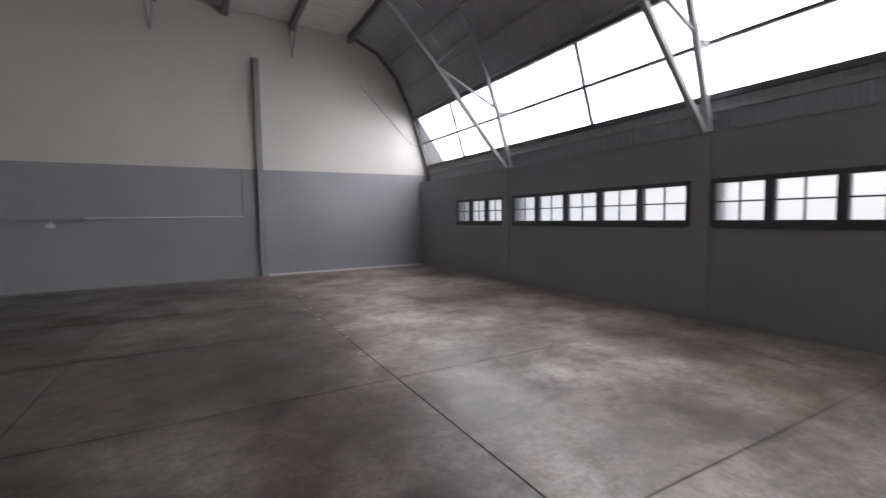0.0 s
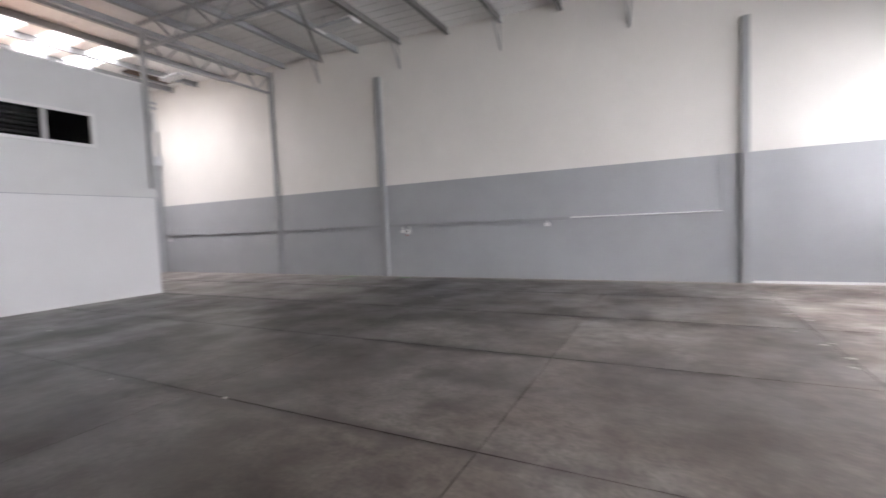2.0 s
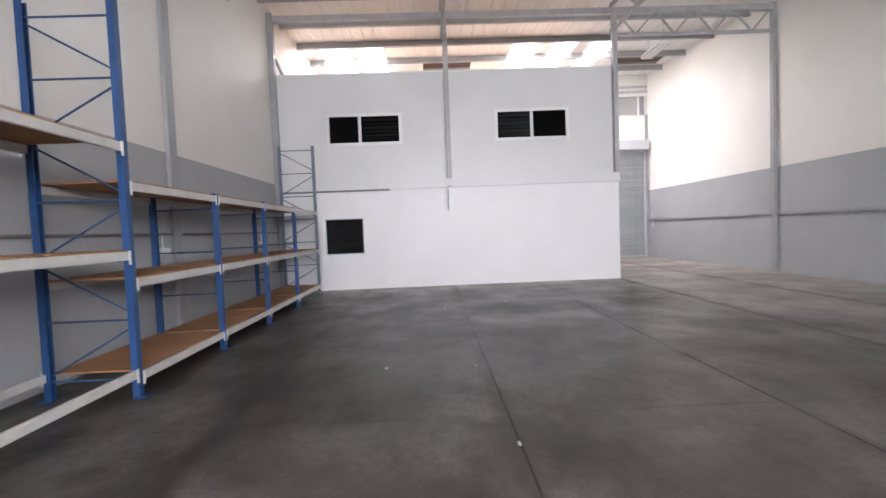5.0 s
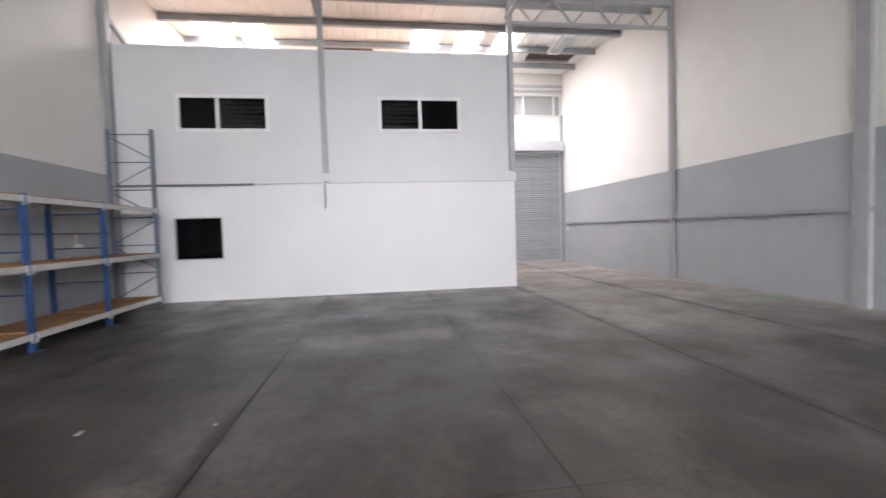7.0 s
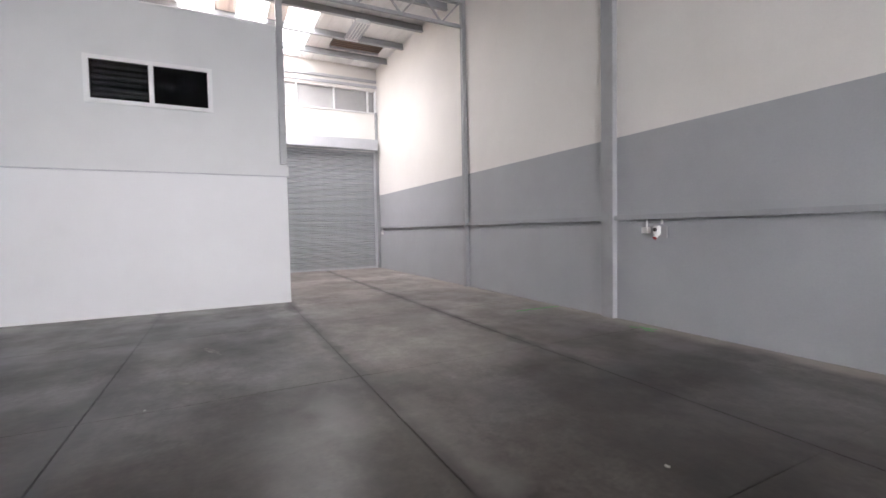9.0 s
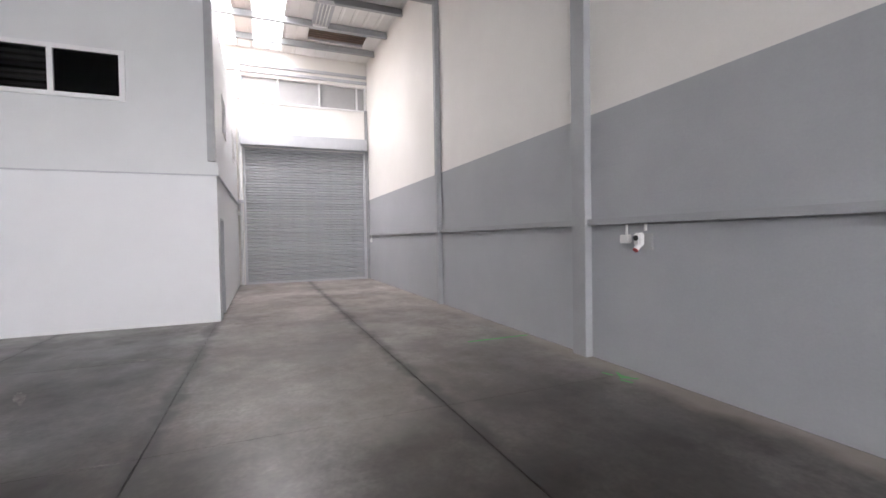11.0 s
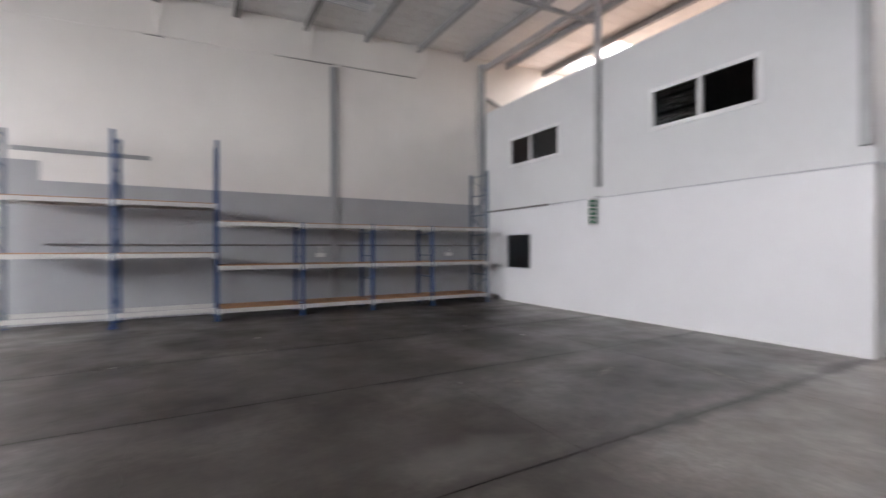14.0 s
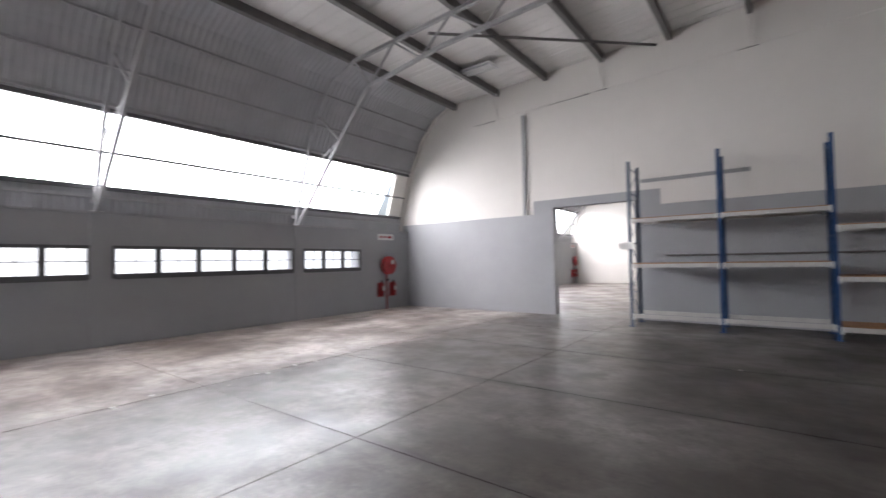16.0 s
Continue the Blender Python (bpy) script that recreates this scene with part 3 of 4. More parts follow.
# roof
def roof_strip(bm, x0, x1, y0, y1):
    """Ribbed sheet with a flat back, from x0 to x1 along the slope."""
    pts, y = [], y0
    while y < y1 - 0.05:
        for f, o in ((0, 0), (0.03, 0.014), (0.09, 0.014), (0.12, 0)):
            if y + f < y1:
                pts.append((y + f, o))
        y += 0.38
    pts.append((y1, 0))
    low = [[bm.verts.new((x, yy, zroof(x) + o)) for x in (x0, x1)] for yy, o in pts]
    for a, b in zip(low, low[1:]):
        bm.faces.new((a[0], a[1], b[1], b[0]))
    prism(bm, [(x0, zroof(x0) + 0.06), (x1, zroof(x1) + 0.06), (x1, zroof(x1) + 0.1), (x0, zroof(x0) + 0.1)], y0, y1)


bm = bmesh.new()
edge = -19.6
for a, b in (*SKYLIGHTS, (YN + 0.2, None)):
    roof_strip(bm, 4.8, XB - 0.3, edge, a)
    if b is not None:
        roof_strip(bm, 4.8, -16.55, a, b)
        roof_strip(bm, -20.8, XB - 0.3, a, b)
        edge = b
for a, b in SKYLIGHTS:
    pb = prism(bmesh.new(), [(-16.55, zroof(-16.55)), (-20.8, zroof(-20.8)), (-20.8, zroof(-20.8) + 0.008), (-16.55, zroof(-16.55) + 0.008)], a + 0.005, b - 0.005)
    panel = structure("window_rooflight", pb, FROST, "translucent roof sheet letting daylight in", "skylight")
    panel["group"] = "translucent roof sheets"
    panel.visible_shadow = False
structure("ceiling", bm, ROOF, "pale ribbed roof sheeting on steel purlins", "ceiling")

k = 0
x = 4.6
while x > XB + 0.5:
    zt = zroof(x) - 0.003
    bm = bmesh.new()
    box(bm, x - 0.035, x + 0.035, -19.4 if x > -8 else YS, YN, zt - 0.2, zt)
    box(bm, x - 0.035, x + 0.09, -19.4 if x > -8 else YS, YN, zt - 0.215, zt - 0.2005)
    # purlins beyond x = -9 take the paler column grey
    structure("roof_purlin", bm, DARKSTEEL if x > -9 else COLGREY, "steel purlin under the roof sheets", "purlin")["group"] = "roof purlins"
    if k % 2 == 1 and x > -12:
        for yy, s in ((YN, -1), (YS, 1)):
            fb = thing("fly_brace", (x, yy, zt - 0.2), "small steel brace from purlin to wall", "brace", "fly braces")
            part("strut", bar(bmesh.new(), (x + 0.1, yy + s * 0.3, zt - 0.2), (x, yy + s * 0.01, zt - 1.0), 0.03), COLGREY if s < 0 else CREAM, fb)
            part("strut", bar(bmesh.new(), (x - 0.1, yy + s * 0.3, zt - 0.2), (x, yy + s * 0.01, zt - 1.0), 0.03), COLGREY if s < 0 else CREAM, fb)
    k += 1
    x -= 1.735


# trusses
def truss(y, x_end, group="roof trusses"):
    t = thing("roof_truss", (7.05, y, 2.85), "grey tubular steel roof truss with lattice web", "truss", group)
    outer = [(7.16, 2.85), (6.75, 4.25), (6.42, 5.1), (5.98, 6.1), (5.35, 6.8), (4.45, 7.08), (x_end, zroof(x_end) - 0.26)]
    inner = [(7.0, 2.85), (5.07, 5.04), (3.88, 6.25), (1.54, 6.56), (x_end, zroof(x_end) - 0.26 - 0.72)]
    for line in (outer, inner):
        for a, b in zip(line, line[1:]):
            w = 0.06 if line is outer and 5 < a[1] < 7 else 0.085
            part("chord", bar(bmesh.new(), (a[0], y, a[1]), (b[0], y, b[1]), w, w), CLAD if w < 0.08 else STEEL, t)
    web = [(outer[1], inner[1]), ((5.98, 5.9), inner[1]), (inner[2], outer[5])]

    def top(x):
        return (x, zroof(x) - 0.26)

    def low(x):
        return (x, 6.25 + (3.88 - x) * 0.132) if x > 1.54 else (x, 6.56 + (1.54 - x) * ((zroof(x_end) - 0.98 - 6.56) / (1.54 - x_end)))

    xx, up = 3.88, True
    while xx - 0.9 > x_end:
        a = low(xx) if up else top(xx)
        b = top(xx - 0.87) if up else low(xx - 0.87)
        web.append((a, b))
        xx, up = xx - 0.87, not up
    for a, b in web:
        part("web", bar(bmesh.new(), (a[0], y, a[1]), (b[0], y, b[1]), 0.045, 0.045), STEEL, t)
    part("foot_plate", boxed(6.99, 7.24, y - 0.1, y + 0.1, 2.846, 2.87), TRIMWHITE, t)
    for z in (3.1, 4.13):
        part("cleat", boxed(at_slope(z) - 0.2, at_slope(z) - 0.03, y - 0.05, y + 0.05, z - 0.04, z + 0.04), STEEL, t)


for y in BAYS:
    truss(y, XO)
for y in (-6.1, -11.0, -15.9):
    truss(y, -7.5, "trusses of the adjoining hall")
for a, b in (((-2.0, YS + 0.05, 7.36), (1.9, 3.7, 6.98)), ((-0.46, YN - 0.05, 7.28), (-3.8, 8.6, 7.4)), ((-10.8, YN - 0.05, 7.72), (-7.5, 8.6, 7.5))):
    rb = thing("roof_brace", a, "thin diagonal steel brace under the purlins", "brace", "roof braces")
    part("rod", tube(bmesh.new(), a, b, 0.035, 8), DARKSTEEL, rb)

# girder between the office corner and the party wall
gd = thing("lattice_girder", (XO, 8.7, 7.0), "grey lattice girder above the passage", "girder")
part("chord", bar(bmesh.new(), (XO, 8.7, 7.03), (XO, YN - 0.1, 7.05), 0.08), STEEL, gd)
part("chord", bar(bmesh.new(), (XO, YS + 0.1, 7.74), (XO, YN - 0.1, 7.72), 0.16, 0.12), STEEL, gd)
for i in range(8):
    ya, yb = 8.75 + i * 0.57, 8.75 + (i + 1) * 0.57
    part("web", bar(bmesh.new(), (XO, ya, 7.05 if i % 2 else 7.7), (XO, yb, 7.7 if i % 2 else 7.05), 0.045), STEEL, gd)
part("knee_brace", bar(bmesh.new(), (XO - 0.1, YS + 0.1, 6.75), (XO - 1.4, YS + 0.1, 6.2), 0.09), COLGREY, gd)

# roof ventilators: dark slatted rectangles
for x0, x1, y0, y1 in ((-19.1, -18.35, 11.08, 12.9), (-19.1, -18.35, 3.12, 5.05)):
    z = zroof(x0) - 0.03
    v = thing("roof_vent", ((x0 + x1) / 2, (y0 + y1) / 2, z), "dark slatted ventilator set in the roof", "vent", "roof vents")
    # near-black sheet painted as the shade behind the slats
    part("backing", boxed(x0, x1, y0, y1, z - 0.02, z + 0.01), UNLITBLACK, v)
    bm = bmesh.new()
    box(bm, x0 - 0.05, x0, y0, y1, z - 0.1, z)
    box(bm, x1, x1 + 0.05, y0, y1, z - 0.1, z)
    part("frame", bm, COLGREY, v)
    for i in range(5):
        xx = x0 + 0.08 + i * 0.15
        part("slat", boxed(xx, xx + 0.06, y0, y1, z - 0.06, z - 0.03), VENTBROWN, v)


def fluorescent(x, y, z):
    f = thing("ceiling_light", (x, y, z), "white twin-tube fluorescent batten, unlit, hung below the roof", "light", "hanging battens")
    part("housing", boxed(x - 0.62, x + 0.62, y - 0.2, y + 0.2, z + 0.02, z + 0.08, bevel=0.012), TRIMWHITE, f)
    part("reflector", prism(bmesh.new(), [(x - 0.6, z + 0.018), (x + 0.6, z + 0.018), (x + 0.6, z + 0.005), (x - 0.6, z + 0.005)], y - 0.24, y + 0.24), GALV, f)
    for d in (-0.13, -0.045, 0.045, 0.13):
        part("tube", tube(bmesh.new(), (x - 0.59, y + d, z - 0.02), (x + 0.59, y + d, z - 0.02), 0.016), PLASTIC, f)
    for d in (-0.63, 0.63):
        part("end_cap", boxed(x + d - 0.03, x + d + 0.03, y - 0.2, y + 0.2, z - 0.045, z + 0.03, bevel=0.006), TRIMWHITE, f)
        part("hanger", tube(bmesh.new(), (x + d * 0.8, y, z + 0.06), (x + d * 0.8, y, zroof(x)), 0.008, 6), STEEL, f)


for x, y, z in ((2.5, 0.8, 7.25), (-7.95, 1.1, 7.45), (-8.05, 11.0, 7.45), (-15.8, 11.15, 7.5)):
    fluorescent(x, y, z)

# office block
OW = [(0.38, 2.4, 4.2, 4.98), (5.21, 7.23, 4.2, 4.98)]
GW = (0.13, 1.25, 1.02, 2.07)
front = pierced(bmesh.new(), "x", XO - 0.12, 0.12, YS + 0.005, YO, 0, 2.98, [GW])
SW = [(-16.1, -15.15, 4.07, 4.97), (-19.6, -18.55, 4.05, 4.95)]
DR = (-14.62, -13.86, 0.0, 2.05)
office = structure("wall_office_front", front, WHITE, "smooth white panel front of a two-storey office block", "wall")
part("upper_wall", pierced(bmesh.new(), "x", XO - 0.12, 0.12, YS + 0.005, YO, 2.981, HO, OW), PALEPANEL, office, "pale grey panels of the upper storey")
side = structure("wall_office_side", pierced(bmesh.new(), "y", YO - 0.12, 0.12, XB + 0.005, XO - 0.121, 0, HO, [*SW, DR]), WHITE, "smooth white panel side of the office block", "wall")
structure("ceiling_office", boxed(XB + 0.01, XO - 0.125, YS + 0.01, YO - 0.125, HO - 0.1, HO - 0.02), DECK, "flat warm-toned deck over the office block", "ceiling")
# unseen inner wall and floor, coloured near black for the lack of light
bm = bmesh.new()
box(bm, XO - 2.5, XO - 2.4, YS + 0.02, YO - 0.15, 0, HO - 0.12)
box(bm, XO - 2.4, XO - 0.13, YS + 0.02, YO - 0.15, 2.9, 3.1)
structure("wall_office_inner", bm, UNLITBLACK, "near-black inner walls painted as unlit rooms behind the office windows", "wall")
part("ledge", boxed(XO + 0.001, XO + 0.035, YS + 0.01, YO + 0.035, 2.87, 3.09, bevel=0.006), PALEPANEL, office)
part("ledge", boxed(XB + 0.02, XO, YO + 0.001, YO + 0.035, 2.87, 3.09, bevel=0.006), WHITE, side)
part("edge_strip", boxed(XO + 0.001, XO + 0.05, YS + 0.01, YO + 0.05, 2.845, 2.868), GALV, office)
part("edge_strip", boxed(XB + 0.02, XO, YO + 0.001, YO + 0.05, 2.845, 2.868), GALV, side)
part("capping", boxed(XO - 0.13, XO + 0.012, YS + 0.01, YO + 0.012, HO + 0.001, HO + 0.035), TRIMWHITE, office)
part("skirting", boxed(XO + 0.001, XO + 0.014, YS + 0.01, YO, 0, 0.05), TRIMWHITE, office)
part("conduit", boxed(XO + 0.052, XO + 0.1, YS + 0.02, 2.05, 2.82, 2.87, bevel=0.005), DARKSTEEL, office, "grey conduit under the ledge")
for y in (3.78, 8.66):
    part("column", boxed(XO + 0.001, XO + 0.12, y - 0.07, y + 0.07, 3.12, 7.72, bevel=0.008), STEEL, office, "grey steel column")
part("column_stub", boxed(XO + 0.051, XO + 0.07, 3.7, 3.86, 2.87, 2.9), COLGREY, office)


def slider(name, y0, y1, z0, z1, band_first):
    w = thing(name, (XO, (y0 + y1) / 2, z0), "white-framed sliding office window with dark glass", "window", "office windows", "structure")
    fr = bmesh.new()
    for a in ((y0 - 0.07, y1 + 0.07, z0 - 0.06, z0 + 0.02), (y0 - 0.07, y1 + 0.07, z1 - 0.02, z1 + 0.06), (y0 - 0.07, y0 + 0.02, z0 + 0.021, z1 - 0.021), (y1 - 0.02, y1 + 0.07, z0 + 0.021, z1 - 0.021)):
        box(fr, XO + 0.001, XO + 0.035, *a)
    part("window_frame", fr, TRIMWHITE, w)
    ym = (y0 + y1) / 2 if band_first < 0 else y0 + 0.88
    part("meeting_stile", boxed(XO - 0.06, XO + 0.03, ym - 0.04, ym + 0.04, z0 + 0.021, z1 - 0.021), TRIMWHITE, w)
    for k, (a, b) in enumerate(((y0 + 0.02, ym - 0.04), (ym + 0.04, y1 - 0.02))):
        part("pane", boxed(XO - 0.035, XO - 0.029, a, b, z0 + 0.005, z1 - 0.005), TINTED if (k == 0) == (band_first < 0) else DIM, w)
    # grey bands behind this half, painted as the roof steel mirrored in it
    a, b = ((y0 + 0.06, ym - 0.05) if band_first < 0 else (ym + 0.12, y1 - 0.06))
    for i in range(6):
        z = z0 + 0.1 + i * 0.11
        part("blind_slat", boxed(XO - 0.1, XO - 0.07, a, b, z, z + 0.05), REFLBAND, w)


slider("window_10", *OW[0], 1)
slider("window_11", *OW[1], -1)
gw = thing("window_12", (XO, 0.69, 1.02), "square fixed window with dark glass and thin grey frame", "window", "office windows", "structure")
fr = bmesh.new()
for a in ((GW[0], GW[1], GW[2], GW[2] + 0.03), (GW[0], GW[1], GW[3] - 0.03, GW[3]), (GW[0], GW[0] + 0.03, GW[2] + 0.031, GW[3] - 0.031), (GW[1] - 0.03, GW[1], GW[2] + 0.031, GW[3] - 0.031)):
    box(fr, XO - 0.1, XO + 0.01, *a)
part("window_frame", fr, GALV, gw)
part("pane", boxed(XO - 0.035, XO - 0.029, GW[0] + 0.03, GW[1] - 0.03, GW[2] + 0.03, GW[3] - 0.03), TINTED, gw)
for i, (x0, x1, z0, z1) in enumerate(SW):
    w = thing("window_%d" % (13 + i), ((x0 + x1) / 2, YO, z0), "small white-framed side window with dark glass", "window", "office windows", "structure")
    fr = bmesh.new()
    for a in ((x0, x1, z0, z0 + 0.045), (x0, x1, z1 - 0.045, z1), (x0, x0 + 0.045, z0 + 0.046, z1 - 0.046), (x1 - 0.045, x1, z0 + 0.046, z1 - 0.046), ((x0 + x1) / 2 - 0.03, (x0 + x1) / 2 + 0.03, z0 + 0.046, z1 - 0.046)):
        box(fr, a[0], a[1], YO - 0.1, YO + 0.02, a[2], a[3])
    part("window_frame", fr, TRIMWHITE, w)
    part("pane", boxed(x0 + 0.045, x1 - 0.045, YO - 0.035, YO - 0.029, z0 + 0.045, z1 - 0.045), TINTED, w)
dr = thing("door_1", (DR[0], YO, 0), "plain white flush door in a grey metal frame", "door", "", "structure")
part("leaf", boxed(DR[0] + 0.04, DR[1] - 0.04, YO - 0.09, YO - 0.05, 0.005, DR[3] - 0.04), WHITE, dr)
for a in ((DR[0], DR[0] + 0.04, 0, DR[3]), (DR[1] - 0.04, DR[1], 0, DR[3]), (DR[0] + 0.041, DR[1] - 0.041, DR[3] - 0.04, DR[3])):
    part("door_frame", boxed(a[0] + 0.0005, a[1] - 0.0005, YO - 0.11, YO + 0.012, a[2] + 0.001, a[3] - 0.001), GALV, dr)
part("door_handle", tube(bmesh.new(), (DR[1] - 0.12, YO - 0.03, 1.02), (DR[1] - 0.24, YO - 0.03, 1.02), 0.01, 8), GALV, dr)

# pipes where the office side meets the shutter wall
dp = thing("downpipe", (XB + 0.16, YO + 0.1, 0), "white downpipe beside the roller shutter", "pipe")
part("pipe", tube(bmesh.new(), (XB + 0.1, YO + 0.12, 0), (XB + 0.1, YO + 0.12, 8.2), 0.055), TRIMWHITE, dp)
part("bracket", boxed(XB + 0.02, XB + 0.5, YO + 0.04, YO + 0.16, 6.55, 6.63), TRIMWHITE, dp)
part("bracket", boxed(XB + 0.02, XB + 0.3, YO + 0.04, YO + 0.2, 2.92, 3.02), GALV, dp)
part("branch_pipe", tube(bmesh.new(), (XB + 0.15, YO + 0.08, 2.5), (XB + 2.0, YO + 0.08, 2.5), 0.03), TRIMWHITE, dp)

# roller shutter
sh = thing("roller_shutter", (XB, (SY0 + SY1) / 2, 0), "closed galvanised roller shutter with horizontal slats", "shutter")
slat_mesh = None
pitch = 0.0975
for i in range(50):
    z0 = 0.075 + i * pitch
    if slat_mesh is None:
        bm = bmesh.new()
        ring = [(-0.06, 0.0), (-0.055, 0.002), (-0.05, 0.02), (-0.002, 0.026), (0.016, 0.04), (0.02, 0.058), (0.014, 0.074), (-0.004, 0.09), (-0.05, pitch - 0.002), (-0.06, pitch - 0.001)]
        a = [bm.verts.new((u, SY0 + 0.02 - root(sh).y, v)) for u, v in ring]
        b = [bm.verts.new((u, SY1 - 0.02 - root(sh).y, v)) for u, v in ring]
        for j in range(len(ring) - 1):
            bm.faces.new((a[j], b[j], b[j + 1], a[j + 1]))
        bm.faces.new((a[-1], b[-1], b[0], a[0]))
        bm.faces.new(a[::-1])
        bm.faces.new(b)
        bmesh.ops.recalc_face_normals(bm, faces=bm.faces[:])
        slat_mesh = bpy.data.meshes.new("slat")
        bm.to_mesh(slat_mesh)
        bm.free()
        slat_mesh.materials.append(SLAT)
    s = new("slat", slat_mesh)
    s.parent = sh
    s.location = (-0.03, 0, z0)
part("bottom_bar", boxed(XB - 0.06, XB + 0.0, SY0 + 0.02, SY1 - 0.02, 0.0, 0.075, bevel=0.008), GALV, sh)
for y in (SY0 - 0.02, SY1 - 0.06):
    part("guide", boxed(XB + 0.001, XB + 0.07, y, y + 0.08, 0, SZ, bevel=0.006), GALV, sh)
part("hood", boxed(XB + 0.001, XB + 0.36, SY0 - 0.08, SY1 + 0.06, SZ + 0.02, SZ + 0.46, bevel=0.02), GALV, sh, "galvanised shutter hood")
part("chain", tube(bmesh.new(), (XB + 0.12, SY1 + 0.09, 1.2), (XB + 0.12, SY1 + 0.09, SZ + 0.1), 0.018, 8), STEEL, sh)
part("post", boxed(XB + 0.001, XB + 0.1, SY1 + 0.04, SY1 + 0.14, 0, 6.6), COLGREY, sh)


# exit sign, end-on to the office front
es = thing("exit_sign", (XO, 3.74, 2.2), "green and white emergency exit sign projecting from the wall", "sign")
part("panel", boxed(XO + 0.052, XO + 0.36, 3.725, 3.755, 2.2, 2.83, bevel=0.004), PLASTIC, es)
for s in (-1, 1):
    y = 3.74 + s * 0.0165
    for z0, z1 in ((2.23, 2.4), (2.43, 2.6), (2.63, 2.8)):
        part("sign_field", boxed(XO + 0.08, XO + 0.335, min(y, y + s * 0.002), max(y, y + s * 0.002), z0, z1), GREEN, es)
        part("pictogram", boxed(XO + 0.16, XO + 0.25, min(y + s * 0.003, y + s * 0.005), max(y + s * 0.003, y + s * 0.005), z0 + 0.05, z1 - 0.05), PLASTIC, es)


# racks
def channel(bm, x, y, way, z0, z1, w=0.036, deep=0.07, t=0.004):
    """An upright of folded steel, open towards the inside of the rack, with lips."""
    shape = [(-w, 0), (w, 0), (w, deep), (w - 0.014, deep), (w - 0.014, deep - t), (w - t, deep - t), (w - t, t), (-w + t, t), (-w + t, deep - t), (-w + 0.014, deep - t), (-w + 0.014, deep), (-w, deep)]
    low, high = ([bm.verts.new((x + u, y + way * v, z)) for u, v in shape] for z in (z0, z1))
    bm.faces.new(low)
    bm.faces.new(high[::-1])
    for k in range(len(shape)):
        bm.faces.new((low[k], low[k - 1], high[k - 1], high[k]))
    bmesh.ops.recalc_face_normals(bm, faces=bm.faces[:])


def rack(name, xs, talls, levels, boards, label):
    y1, y0, zt = 0.1, -0.87, 4.08
    r = thing(name, ((xs[0] + xs[-1]) / 2, (y0 + y1) / 2, 0), label, "rack", "storage racks")
    for x, zmax in zip(xs, talls):
        if not zmax:
            continue
        for y in (y1, y0):
            bm = bmesh.new()
            s = 1 if y == y1 else -1
            channel(bm, x, y, -s, 0.012, zmax)
            u = part("upright", bm, PALEBLUE if x in (-1.5, -12.72) else BLUE, r)
            part("base_plate", boxed(x - 0.07, x + 0.07, y - 0.06, y + 0.06, 0, 0.012), BLUE, u)
        z, flip = 0.2, False
        while z < zmax - 0.1:
            part("brace", tube(bmesh.new(), (x, y1 - 0.04, z), (x, y0 + 0.04, z), 0.012, 8), BRACE, r)
            if z + 0.62 < zmax - 0.05 and zmax > 3:
                a, b = ((y1, y0) if flip else (y0, y1))
                part("brace", tube(bmesh.new(), (x, a * 0.95, z + 0.05), (x, b * 0.95, z + 0.57), 0.011, 8), BRACE, r)
            z, flip = z + 0.62, not flip
    for i, (xa, xb) in enumerate(zip(xs, xs[1:])):
        hi, lo = max(xa, xb) - 0.046, min(xa, xb) + 0.046
        for j, z in enumerate(levels):
            for y in (y1 - 0.045, y0):
                bm = boxed(lo, hi, y, y + 0.045, z - 0.09, z, bevel=0.006)
                be = part("beam", bm, BEAM, r)
                for e in (lo, hi):
                    part("connector", boxed(e - 0.018, e + 0.018, y + 0.046 if y > -0.5 else y - 0.005, y + 0.051 if y > -0.5 else y - 0.001, z - 0.135, z + 0.01), TRIMWHITE, be)
            if boards[j]:
                step = (hi - lo) / 2
                for q in range(2):
                    sag = 0.004 * ((i * 3 + j * 5 + q * 7) % 4)
                    bm = boxed(lo + q * step + 0.004, lo + (q + 1) * step - 0.004, y0 + 0.02, y1 - 0.02 - sag * 4, z + 0.002, z + 0.02)
                    part("shelf_board", bm, BOARD, r)
    return r


rack("pallet_rack", (-1.5, -3.4, -5.3), (4.08, 4.08, 4.08), (0.3, 1.53, 2.64), (0, 1, 1), "tall blue steel rack with pale beams and chipboard shelves")
rack("pallet_rack", (-5.3, -7.18, -9.0, -10.8, -12.72), (0, 2.28, 2.28, 2.28, 4.03), (0.26, 1.24, 2.25), (1, 1, 1), "long low blue steel rack with chipboard shelves")
nt = thing("notice_plate", (-1.36, 0.12, 1.92), "white plate tied to the end of the rack", "notice")
part("plate", boxed(-1.6, -1.24, 0.115, 0.125, 1.9, 2.07, bevel=0.002), PLASTIC, nt)

